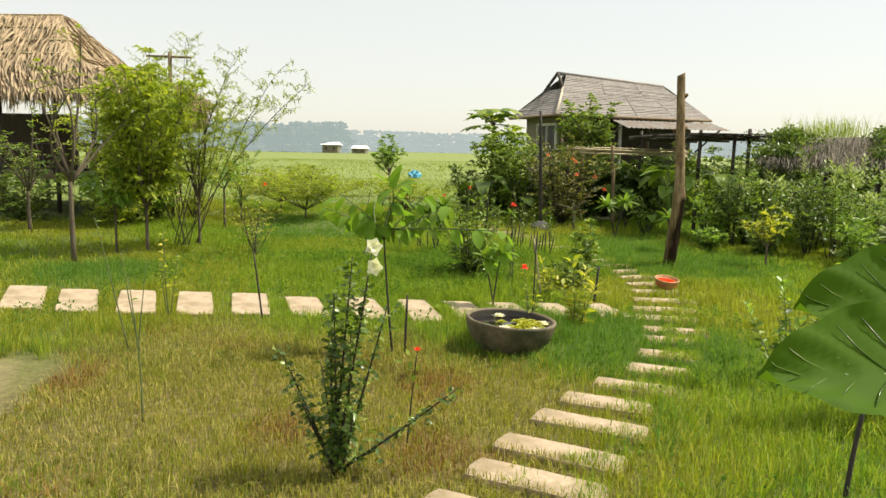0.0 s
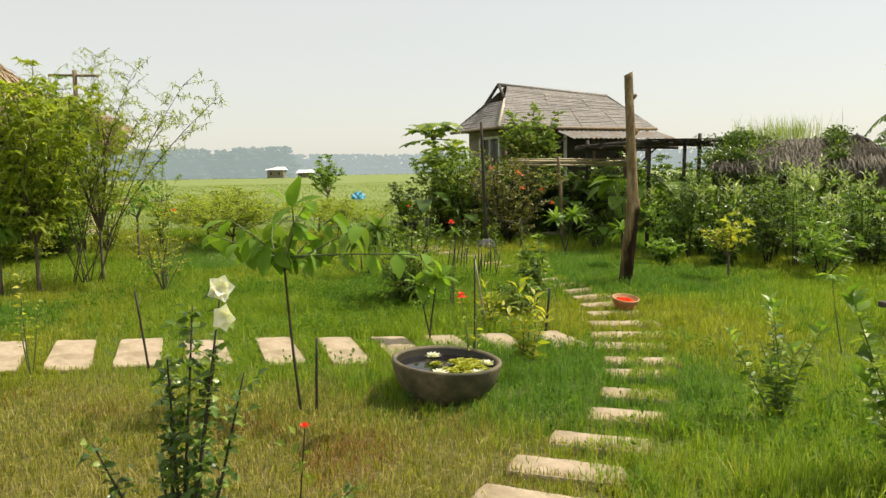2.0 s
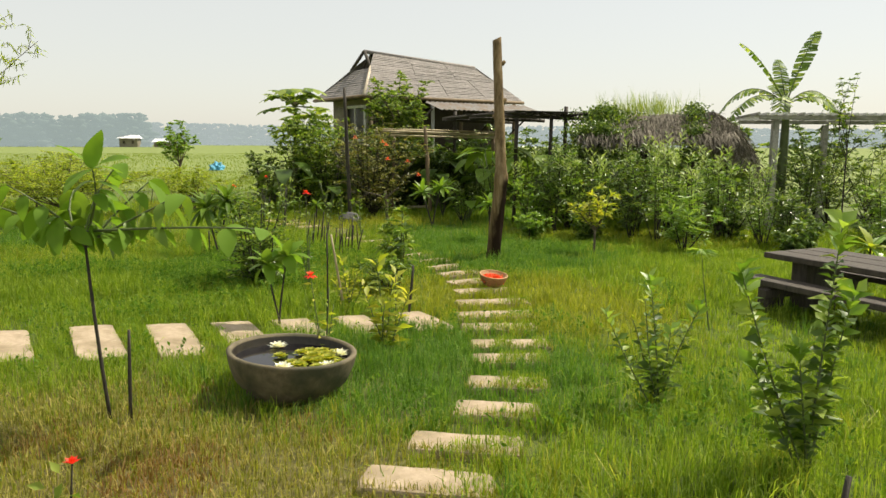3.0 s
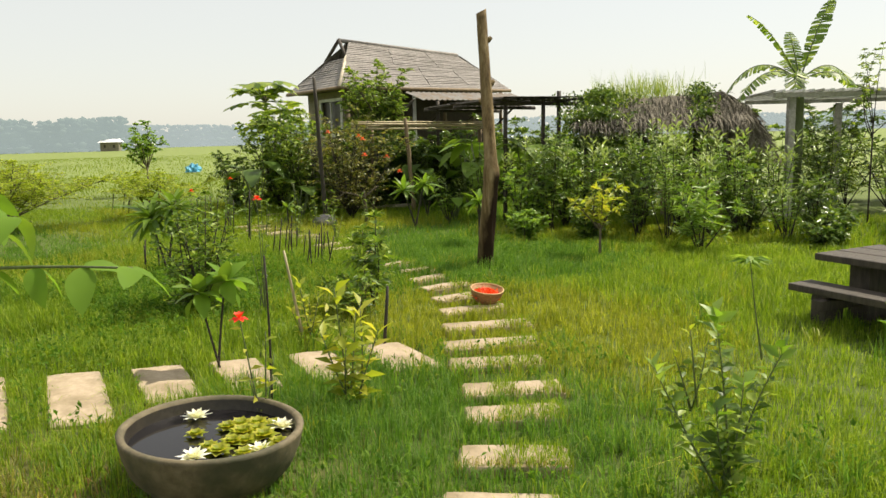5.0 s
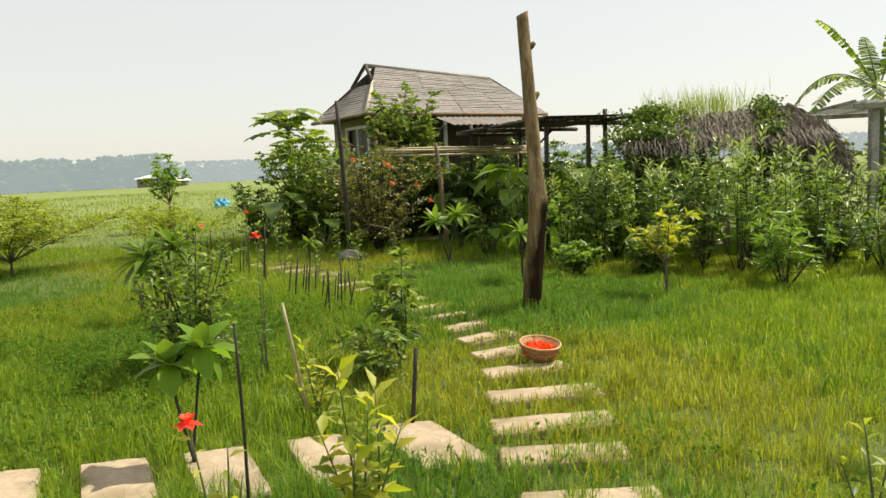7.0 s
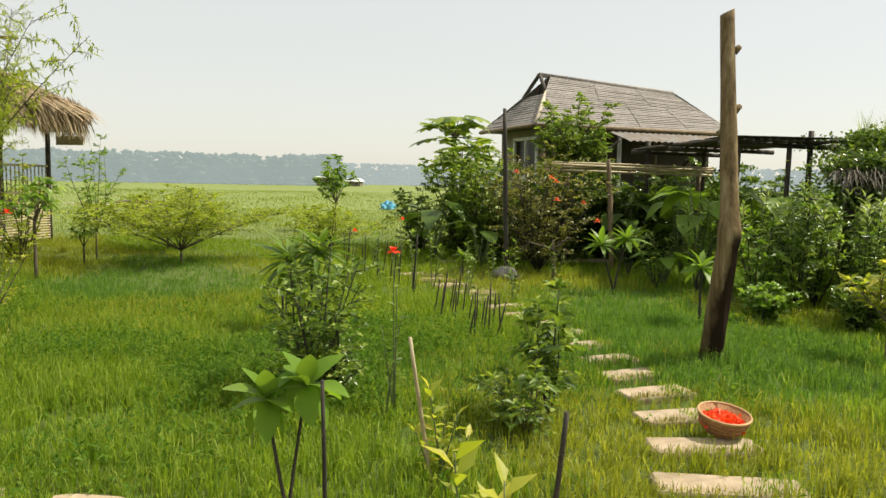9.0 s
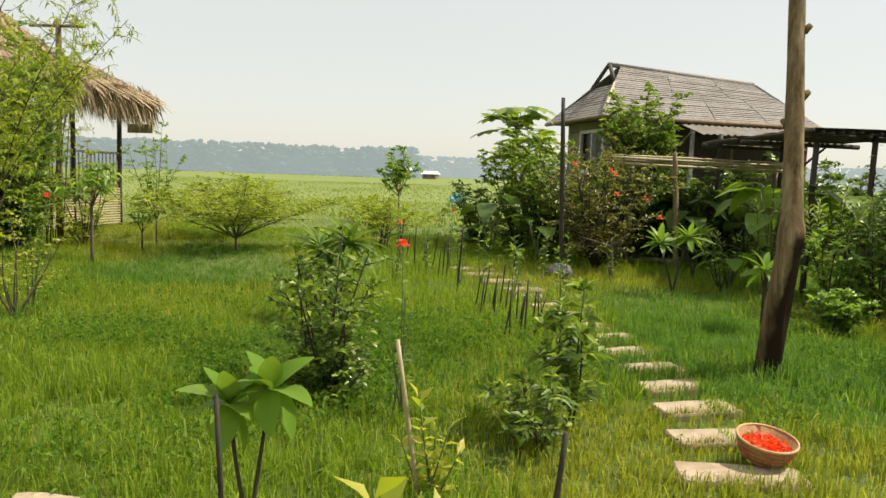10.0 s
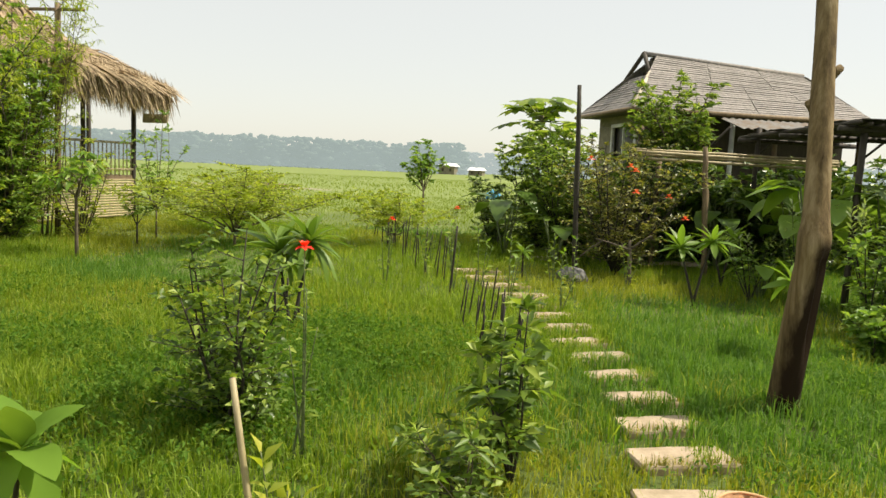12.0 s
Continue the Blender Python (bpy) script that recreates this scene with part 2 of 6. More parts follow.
def ground_material():
    """Soil under the grass: green moss and turf, a dry tan patch and bare earth near the start."""
    m, n, l, p = material("turf_soil")
    fine = noise_tex(n, l, 22, 8, 0.75)
    broad = noise_tex(n, l, 0.6, 5, 0.6)
    turf = ramp(n, [(0.3, (0.045, 0.066, 0.010)), (0.7, (0.11, 0.155, 0.018))])
    l.new(fine.outputs[0], turf.inputs[0])
    dry = ramp(n, [(0.3, (0.045, 0.034, 0.012)), (0.5, (0.13, 0.105, 0.034)), (0.7, (0.27, 0.22, 0.09))])
    l.new(fine.outputs[0], dry.inputs[0])
    bare = ramp(n, [(0.3, (0.21, 0.155, 0.085)), (0.7, (0.38, 0.295, 0.175))])
    l.new(fine.outputs[0], bare.inputs[0])
    far = ramp(n, [(0.3, (0.13, 0.175, 0.035)), (0.7, (0.20, 0.245, 0.055))])
    l.new(broad.outputs[0], far.inputs[0])
    tc = n.new("ShaderNodeTexCoord")

    def blob(cx, cy, rx, ry, inner, outer):
        mp = n.new("ShaderNodeMapping")
        mp.inputs["Location"].default_value = (-cx / rx, -cy / ry, 0)
        mp.inputs["Scale"].default_value = (1 / rx, 1 / ry, 0)
        l.new(tc.outputs["Object"], mp.inputs["Vector"])
        ln = n.new("ShaderNodeVectorMath")
        ln.operation = "LENGTH"
        l.new(mp.outputs[0], ln.inputs[0])
        ad = n.new("ShaderNodeMath")
        ad.operation = "MULTIPLY_ADD"
        ad.inputs[1].default_value = 0.8
        l.new(broad.outputs[0], ad.inputs[0])
        l.new(ln.outputs["Value"], ad.inputs[2])
        r = ramp(n, [(inner, (1, 1, 1)), (outer, (0, 0, 0))])
        hf = n.new("ShaderNodeMath")
        hf.operation = "MULTIPLY"
        hf.inputs[1].default_value = 0.5
        l.new(ad.outputs[0], hf.inputs[0])
        l.new(hf.outputs[0], r.inputs[0])
        return r.outputs[0]

    col = mixed(n, l, "MIX", blob(-1.0, 4.5, 3.2, 3.4, 0.45, 0.8), turf.outputs[0], dry.outputs[0])
    col = mixed(n, l, "MIX", blob(-3.7, 4.4, 0.75, 1.6, 0.5, 0.72), col, bare.outputs[0])
    col = mixed(n, l, "MIX", blob(0, 0, 24, 26, 0.62, 0.9), far.outputs[0], col)
    col = mixed(n, l, "MIX", blob(-20, 47, 5.5, 2.2, 0.5, 0.75), col, (0.30, 0.25, 0.19))
    l.new(col, p.inputs["Base Color"])
    p.inputs["Roughness"].default_value = 0.95
    bumped(n, l, p, fine.outputs[0], 0.6, 0.02)
    return m


M["ground"] = ground_material()


# Near-black surface; the pale haze over it is an emitted colour.
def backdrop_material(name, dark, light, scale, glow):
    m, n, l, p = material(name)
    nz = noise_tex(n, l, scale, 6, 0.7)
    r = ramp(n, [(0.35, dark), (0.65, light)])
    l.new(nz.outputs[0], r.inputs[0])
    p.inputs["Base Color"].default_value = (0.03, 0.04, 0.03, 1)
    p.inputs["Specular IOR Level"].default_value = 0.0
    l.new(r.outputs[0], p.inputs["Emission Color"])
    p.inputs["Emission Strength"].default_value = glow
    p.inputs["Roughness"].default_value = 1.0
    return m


M["far_trees"] = backdrop_material("far_trees_haze_glow", (0.33, 0.375, 0.365), (0.36, 0.405, 0.40), 0.08, 0.95)
M["far_trees_near"] = backdrop_material("nearer_trees_haze_glow", (0.265, 0.31, 0.295), (0.285, 0.335, 0.32), 0.1, 0.95)


# ---- building helpers ----
rng = np.random.default_rng(7)


def raw(name, verts, faces, mat, parent=None, label="", smooth=False):
    me = bpy.data.meshes.new(name)
    me.from_pydata([tuple(v) for v in verts], [], [tuple(f) for f in faces])
    me.materials.append(mat)
    if smooth:
        me.shade_smooth()
    ob = new(name, me)
    ob.parent = parent
    if label:
        ob["label"] = label
    return ob


def part(name, bm, mat, parent=None, label="", smooth=False):
    me = bpy.data.meshes.new(name)
    bm.to_mesh(me)
    bm.free()
    me.materials.append(mat)
    if smooth:
        me.shade_smooth()
    ob = new(name, me)
    ob.parent = parent
    if label:
        ob["label"] = label
    return ob


def shared(name, me, parent, m):
    ob = new(name, me)
    ob.parent = parent
    ob.matrix_local = m
    return ob


def thing(name, x, y, z, label, category, group="", kind="", rz=0):
    ob = new(name)
    ob.matrix_world = pose(x, y, z, 0, 0, rz)
    return tagged(ob, label, category, group, kind)


def box_bm(sx, sy, sz, at=(0, 0, 0), bevel=0.0, bm=None, rot=None):
    """A box centred on at, bevelled, appended to bm."""
    b = bmesh.new()
    bmesh.ops.create_cube(b, size=1)
    bmesh.ops.scale(b, vec=(sx, sy, sz), verts=b.verts)
    if bevel:
        bmesh.ops.bevel(b, geom=b.edges[:], offset=bevel, segments=2, affect="EDGES", profile=0.6)
    m = Matrix.Translation(at)
    if rot is not None:
        m = m @ rot
    bmesh.ops.transform(b, matrix=m, verts=b.verts)
    if bm is None:
        return b
    me = bpy.data.meshes.new("tmp")
    b.to_mesh(me)
    b.free()
    bm.from_mesh(me)
    bpy.data.meshes.remove(me)
    return bm


def tube_data(path, radii, sides=6, wob=0.0):
    """Verts and faces of a round, tapered tube along path."""
    path = [Vector(p) for p in path]
    verts, faces = [], []
    up = Vector((0.3, 0.9, 0.1)).normalized()
    for i, p in enumerate(path):
        d = (path[min(i + 1, len(path) - 1)] - path[max(i - 1, 0)]).normalized()
        a = d.cross(up)
        a = a.normalized() if a.length > 1e-3 else Vector((1, 0, 0))
        b = d.cross(a).normalized()
        r = radii[i] if not isinstance(radii, (int, float)) else radii
        for k in range(sides):
            w = 2 * math.pi * k / sides
            rr = r * (1 + wob * noise.noise(p * 6 + Vector((k, 0, 0))))
            verts.append(p + a * (math.cos(w) * rr) + b * (math.sin(w) * rr))
    for i in range(len(path) - 1):
        for k in range(sides):
            k2 = (k + 1) % sides
            faces.append((i * sides + k, i * sides + k2, (i + 1) * sides + k2, (i + 1) * sides + k))
    faces.append(tuple(range(sides))[::-1])
    faces.append(tuple((len(path) - 1) * sides + k for k in range(sides)))
    return verts, faces


def tubes(name, items, mat, parent, label="", sides=6, wob=0.0):
    """Several tubes in one mesh: one branching stem."""
    V, F = [], []
    for path, radii in items:
        fine = not isinstance(radii, (int, float)) and max(radii) < 0.006
        v, f = tube_data(path, radii, 3 if fine else sides, wob)
        o = len(V)
        V += v
        F += [tuple(i + o for i in q) for q in f]
    return raw(name, V, F, mat, parent, label, True)


def bent(a, b, bow=0.0, n=5, side=None):
    """Points from a to b, bowed by bow metres."""
    a, b = Vector(a), Vector(b)
    d = b - a
    s = Vector(side) if side is not None else Vector((-d.y, d.x, 0.2 * d.length))
    s = s.normalized() if s.length > 1e-6 else Vector((1, 0, 0))
    return [a + d * (i / (n - 1)) + s * (bow * math.sin(math.pi * i / (n - 1))) for i in range(n)]


def unit(v):
    return v / np.maximum(np.linalg.norm(v, axis=-1, keepdims=True), 1e-9)


def leaf_arrays(P, D, L, W, fold=0.25, droop=0.15, roll=0.5):
    """Leaves as folded four-triangle blades. P: roots, D: ways, L, W: sizes."""
    n = len(P)
    D = unit(D)
    up = np.tile(np.array([0.0, 0.0, 1.0]), (n, 1)) + rng.normal(0, roll, (n, 3))
    S = unit(np.cross(D, up))
    N = unit(np.cross(S, D))
    L, W = np.broadcast_to(L, n)[:, None], np.broadcast_to(W, n)[:, None]
    mid = P + D * L * 0.45
    tip = P + D * L - np.array([0, 0, 1.0]) * L * droop
    left = P + D * L * 0.42 + S * W * 0.5 + N * W * fold
    right = P + D * L * 0.42 - S * W * 0.5 + N * W * fold
    V = np.stack([P, right, tip, left, mid], 1).reshape(-1, 3)
    T = np.array([[0, 1, 4], [1, 2, 4], [2, 3, 4], [3, 0, 4]])
    F = (T[None] + 5 * np.arange(n)[:, None, None]).reshape(-1, 3)
    return V, F


def tri_mesh(name, V, F, mat, parent=None, label="", smooth=False):
    """A mesh of many triangles, filled quickly."""
    me = bpy.data.meshes.new(name)
    V, F = np.asarray(V, np.float32), np.asarray(F, np.int32)
    me.vertices.add(len(V))
    me.vertices.foreach_set("co", V.ravel())
    me.loops.add(F.size)
    me.loops.foreach_set("vertex_index", F.ravel())
    me.polygons.add(len(F))
    me.polygons.foreach_set("loop_start", np.arange(0, F.size, 3, dtype=np.int32))
    me.polygons.foreach_set("loop_total", np.full(len(F), 3, np.int32))
    me.materials.append(mat)
    me.update(calc_edges=True)
    if smooth:
        me.shade_smooth()
    ob = new(name, me)
    ob.parent = parent
    if label:
        ob["label"] = label
    return ob


def leaves(name, P, D, L, W, mat, parent, label="", **kw):
    V, F = leaf_arrays(np.asarray(P, float), np.asarray(D, float), L, W, **kw)
    return tri_mesh(name, V, F, mat, parent, label)


def shrub(name, label, category, x, y, h, r, mat, stems=6, twigs=7, per=9, ll=0.07, lw=0.035, bark="twig", r0=0.012, start=0.25,
          group="", trunk=0.0, up=0.5, spread=1.0, droop=0.15, lean=(0, 0), squash=1.0, kind="", split=True):
    """A bush or small tree: stems that fork from the ground or from a trunk, twigs along them, leaves along the twigs."""
    base = thing(name, x, y, 0, label, category, group, kind)
    items, P, D = [], [], []
    if trunk:
        top = Vector((lean[0] * trunk / h, lean[1] * trunk / h, trunk))
        items.append((bent((0, 0, -0.05), top, 0.03 * trunk, 6), [r0 * (1 - 0.06 * i) for i in range(6)]))
        root = top
    else:
        root = Vector((0, 0, -0.03))
    limbs = []
    for s in range(stems):
        a = 2 * math.pi * (s + rng.uniform(-0.3, 0.3)) / stems
        rad = r * rng.uniform(0.35, 1.0) * spread
        hh = h * rng.uniform(0.72, 1.0) if s else h
        if s == 0:
            rad *= 0.25
        end = Vector((math.cos(a) * rad + lean[0], math.sin(a) * rad + lean[1], trunk + (hh - trunk) * (1 - 0.35 * squash * (rad / max(r, 1e-6)) ** 2)))
        o = root + Vector((rng.normal(0, 0.02), rng.normal(0, 0.02), 0)) if not trunk else root - Vector((0, 0, rng.uniform(0, 0.25) * trunk * 0.5))
        pth = bent(o, end, rng.uniform(-0.1, 0.1) * h, 7)
        rs = r0 * (0.55 if trunk else 1.0)
        limbs.append((pth, [rs * (1 - 0.13 * i) for i in range(7)]))
        items.append(limbs[-1])
        for w in range(twigs):
            f = start + (1 - start) * (w + rng.uniform(0, 1)) / twigs
            k = min(int(f * 6), 5)
            q = pth[k].lerp(pth[k + 1], f * 6 - k)
            aa = rng.uniform(0, 2 * math.pi)
            tl = r * rng.uniform(0.25, 0.6) * (1.15 - 0.6 * f)
            d = Vector((math.cos(aa), math.sin(aa), rng.uniform(-0.1, 1.0) * up))
            e = q + d.normalized() * tl
            tp = bent(q, e, rng.uniform(-0.12, 0.12) * tl, 4)
            items.append((tp, [rs * 0.35, rs * 0.3, rs * 0.22, rs * 0.12]))
            for j in range(per):
                g = (j + 1) / per
                k = min(int(g * 3), 2)
                pt = tp[k].lerp(tp[k + 1], g * 3 - k)
                P.append(pt)
                sgn = 1 if j % 2 else -1
                dd = d.normalized() * 0.5 + Vector((-d.y, d.x, 0)) * sgn * 0.8 + Vector((rng.normal(0, 0.35), rng.normal(0, 0.35), rng.normal(0.1, 0.35)))
                D.append(dd)
        for j in range(per):
            P.append(end)
            D.append(Vector((rng.normal(0, 1), rng.normal(0, 1), rng.uniform(0, 1.2))))
    n = len(P)
    tubes("trunk" if trunk else "branching_stem", items, M[bark], base, sides=5)
    leaves("crown" if trunk else "foliage", P, D, ll * rng.uniform(0.6, 1.25, n), lw * rng.uniform(0.7, 1.2, n), M[mat], base, droop=droop)
    return base


def spike(name, label, x, y, stems, mat, ll, lw, bark="green_stem", step=0.035, category="shrub", r0=0.008, tipmat=None, start=0.3, group=""):
    """Upright leafy rods: each stem (dx, dy, z) carries paired leaves, brighter at the tip."""
    base = thing(name, x, y, 0, label, category, group)
    items, P, D, L, P2, D2, L2 = [], [], [], [], [], [], []
    for dx, dy, z in stems:
        pth = bent((rng.normal(0, 0.02), rng.normal(0, 0.02), -0.03), (dx, dy, z), rng.uniform(-0.06, 0.06) * z, 8)
        items.append((pth, [r0 * (1 - 0.1 * i) for i in range(8)]))
        n = int(z * (1 - start) / step)
        for j in range(n):
            f = start + (1 - start) * j / n
            k = min(int(f * 7), 6)
            q = pth[k].lerp(pth[k + 1], f * 7 - k)
            a = j * 2.4 + rng.normal(0, 0.3)
            d = Vector((math.cos(a), math.sin(a), rng.uniform(0.1, 0.7)))
            if f > 0.86 and tipmat:
                P2.append(q), D2.append(d + Vector((0, 0, 0.6))), L2.append(ll * 0.9)
            else:
                P.append(q), D.append(d), L.append(ll * (1.1 - 0.5 * f) * rng.uniform(0.7, 1.1))
    for it in items:
        tubes("stem", [it], M[bark], base, sides=5)
    if P:
        leaves("foliage", P, D, np.array(L), np.array(L) * lw / ll, M[mat], base)
    if P2:
        leaves("young_leaves", P2, D2, np.array(L2), np.array(L2) * lw / ll, M[tipmat], base, "pale young leaf tips")
    return base


def blade_mesh(name, mat, length, width, nl=8, droop=0.5, shape=1.0, wave=0.0, curl=0.2):
    """One large leaf: midrib along +x, drooping, with side lobes of smooth outline."""
    nl = max(nl, 14)
    V, F = [], []
    cross = [-1, -0.55, 0, 0.55, 1]
    for i in range(nl + 1):
        u = i / nl
        w = width * 0.5 * (math.sin(math.pi * u ** shape) ** 0.75 if 0 < u < 1 else 0.02)
        xx = length * (u - 0.12 * droop * u * u)
        zz = -droop * length * u * u
        for c in cross:
            V.append((xx, c * w, zz + abs(c) * w * curl + wave * math.sin(u * 9 + c * 3) * w + 0.035 * w * math.cos(u * 44 - abs(c) * 4) * abs(c)))
    for i in range(nl):
        for j in range(4):
            a = i * 5 + j
            F.append((a, a + 1, a + 6, a + 5))
    me = bpy.data.meshes.new(name)
    me.from_pydata(V, [], F)
    me.materials.append(mat)
    me.shade_smooth()
    return me


def aim(p, d, tilt=0.0):
    """Pose with +x along d and +z as near up as can be."""
    d = Vector(d).normalized()
    y = Vector((0, 0, 1)).cross(d)
    y = y.normalized() if y.length > 1e-4 else Vector((0, 1, 0))
    z = d.cross(y)
    m = Matrix((d, y, z)).transposed().to_4x4()
    return Matrix.Translation(p) @ m @ Matrix.Rotation(tilt, 4, "X")


def rosette(parent, at, meshes, n, lo, hi, scale=(0.8, 1.1), name="leaf"):
    for i in range(n):
        a = i * 2.4 + rng.normal(0, 0.2)
        e = lo + (hi - lo) * i / max(n - 1, 1)
        d = (math.cos(a) * math.cos(e), math.sin(a) * math.cos(e), math.sin(e))
        s = rng.uniform(*scale)
        shared(name, meshes[i % len(meshes)], parent, aim(at, d, rng.normal(0, 0.25)) @ Matrix.Diagonal((s, s, s, 1)))

# ---- ground ----
def build_ground():
    ax = np.concatenate([-np.geomspace(2500, 32, 14), np.linspace(-30, 30, 121), np.geomspace(32, 2500, 14)])
    ay = np.concatenate([-np.geomspace(2500, 12, 14), np.linspace(-10, 50, 121), np.geomspace(52, 2500, 14)])
    V, F = [], []
    for yy in ay:
        for xx in ax:
            near = max(0.0, 1 - math.hypot(xx, yy - 10) / 30)
            V.append((xx, yy, -0.02 + 0.03 * min(near * 3, 1) * noise.noise(Vector((xx * 0.7, yy * 0.7, 0)))))
    w = len(ax)
    for j in range(len(ay) - 1):
        for i in range(w - 1):
            F.append((j * w + i, j * w + i + 1, (j + 1) * w + i + 1, (j + 1) * w + i))
    g = raw("ground", V, F, M["ground"], None, "", True)
    return tagged(g, "green turf with a dry tan patch and bare earth", "ground", kind="structure")


build_ground()

# stepping stones of the garden path: ends of their far edges
STEP_EDGES = [(0.30, 3.92, 1.08, 3.58), (0.52, 4.35, 1.27, 4.05), (0.68, 4.77, 1.43, 4.46), (0.93, 5.27, 1.65, 4.98), (1.14, 5.67, 1.76, 5.46), (1.42, 6.08, 2.02, 5.90),
              (1.75, 6.55, 2.26, 6.40), (1.92, 7.03, 2.46, 6.90), (2.05, 7.56, 2.62, 7.50), (2.12, 7.98, 2.76, 7.90), (2.14, 8.54, 2.82, 8.46), (2.17, 8.98, 2.92, 8.97),
              (2.26, 9.54, 3.03, 9.52), (2.32, 10.08, 2.98, 10.16), (2.33, 10.60, 2.87, 10.78), (2.29, 11.13, 2.80, 11.37), (2.21, 11.64, 2.68, 11.88), (2.11, 12.15, 2.55, 12.38),
              (1.95, 12.65, 2.37, 12.92), (1.75, 13.17, 2.23, 13.46), (1.52, 13.62, 1.98, 13.92), (1.40, 14.25, 1.88, 14.52), (1.18, 14.78, 1.68, 15.06), (0.86, 15.32, 1.40, 15.62),
              (0.66, 15.9, 1.24, 16.15), (0.32, 16.6, 0.92, 16.85), (-0.02, 17.2, 0.6, 17.45), (-0.35, 17.78, 0.28, 18.1), (0.15, 20.0, 0.9, 20.4), (0.95, 21.2, 1.75, 21.5)]
STEPS = []                                          # centre, turn, length
for lx, ly, rx, ry in STEP_EDGES:
    ex, ey, el = rx - lx, ry - ly, math.hypot(rx - lx, ry - ly)
    STEPS.append(((lx + rx) / 2 + 0.135 * ey / el, (ly + ry) / 2 - 0.135 * ex / el, math.degrees(math.atan2(ey, ex)), el))
# slabs of the cross row: centre, width
ROW = [(-5.75, 8.30), (-5.06, 8.28), (-4.35, 8.22), (-3.66, 8.28), (-2.97, 8.32), (-2.33, 8.38), (-1.65, 8.34), (-0.95, 8.38),
       (-0.33, 8.37), (0.19, 8.50), (0.70, 8.58), (1.24, 8.64), (1.78, 8.72)]
ROW_W = [0.50, 0.50, 0.48, 0.45, 0.42, 0.44, 0.42, 0.37, 0.36, 0.35, 0.34, 0.33, 0.38]
ROW_L = [(0.75, -1.25), (0.72, -1.22), (0.65, -1.17), (0.56, -1.16), (0.50, -1.16), (0.41, -1.10), (0.40, -0.96), (0.41, -1.08),
         (0.36, -1.05), (0.28, -0.80), (0.23, -0.68), (0.22, -0.68), (0.26, -0.70)]


def slab_mesh(ex, ey, thick, seed):
    """A cast slab spanned by two edges, with worn corners and a slightly uneven top."""
    ex, ey = Vector((*ex, 0)), Vector((*ey, 0))
    bm = bmesh.new()
    n = 6
    rings = []
    for z, ins in ((-thick, 0.0), (-0.012, 0.0), (0.0, 0.035)):
        ring = []
        for k in range(4 * n):
            s, f = divmod(k, n)
            f /= n
            u, v = ((f, 0), (1, f), (1 - f, 1), (0, 1 - f))[s]
            u, v = u - 0.5, v - 0.5
            p = ex * u * (1 - ins) + ey * v * (1 - ins)
            chip = 0.014 * noise.noise(Vector((u * 5 + seed, v * 5, z * 3)))
            p += p.normalized() * chip
            if f == 0:
                p *= 0.97
            ring.append(bm.verts.new((p.x, p.y, z + 0.004 * noise.noise(p * 4 + Vector((seed, 0, 0))))))
        rings.append(ring)
    for a, b in zip(rings, rings[1:]):
        for k in range(4 * n):
            bm.faces.new((a[k], a[(k + 1) % (4 * n)], b[(k + 1) % (4 * n)], b[k]))
    bm.faces.new(rings[-1])
    bmesh.ops.recalc_face_normals(bm, faces=bm.faces)
    return bm


def build_slabs():
    for i, (x, y, turn, ln) in enumerate(STEPS):
        dep = 0.27 if y < 14 else 0.3
        c, s = math.cos(radians(turn)), math.sin(radians(turn))
        ob = part("stepping_stone", slab_mesh((c * ln, s * ln), (-s * dep, c * dep), 0.08, i * 3.1), M["slab"])
        ob.location = (x, y, 0.028)
        tagged(ob, "pale sandy concrete stepping stone half sunk in grass", "stepping stone", "garden path stepping stones")
    for i, ((x, y), w, l) in enumerate(zip(ROW, ROW_W, ROW_L)):
        ob = part("stepping_stone", slab_mesh((w, 0.03), (-l[0], -l[1]), 0.08, 50 + i * 2.7), M["slab"])
        ob.location = (x, y, 0.026)
        tagged(ob, "long pale concrete slab lying across the lawn", "stepping stone", "cross row of slabs")


build_slabs()


# ---- far distance ----
def far_wood(name, x0, x1, dist, h, mat, label, step, curve=0.0):
    """A far belt of trees: many small leafy clumps piled into an even, ragged canopy."""
    bm = bmesh.new()
    bmesh.ops.create_icosphere(bm, subdivisions=1, radius=1)
    tv = np.array([v.co[:] for v in bm.verts])
    tf = np.array([[v.index for v in f.verts] for f in bm.faces])
    bm.free()
    V, F, o, x = [], [], 0, x0
    while x < x1:
        top = h * (1 + 0.16 * noise.noise(Vector((x * 0.02, dist, 0))) + 0.07 * noise.noise(Vector((x * 0.11, dist, 3))))
        for k in range(11):
            z = top * (0.04 + 0.086 * k + rng.uniform(-.03, .03))
            wide = 0.2 if k < 8 else 0.13
            s = np.array([h * rng.uniform(0.5, 1.1) * wide, h * 0.12, h * rng.uniform(0.05, 0.085)])
            v = tv * (1 + rng.normal(0, 0.2, (len(tv), 1)))
            V.append(v * s + np.array([x + rng.normal(0, step), dist + curve * x + rng.normal(0, 3), z]))
            F.append(tf + o)
            o += len(tv)
        x += step * rng.uniform(0.6, 1.3)
    ob = tri_mesh(name, np.concatenate(V), np.concatenate(F), mat)
    return tagged(ob, label, "far trees", kind="structure")


far_wood("backdrop", -420, 420, 330, 9.5, M["far_trees"], "belt of far trees with haze as a blue-grey glow", 0.85)
far_wood("backdrop", -330, -48, 225, 9.6, M["far_trees_near"], "belt of trees across the field with haze as a grey-green glow", 0.75, 0.10)


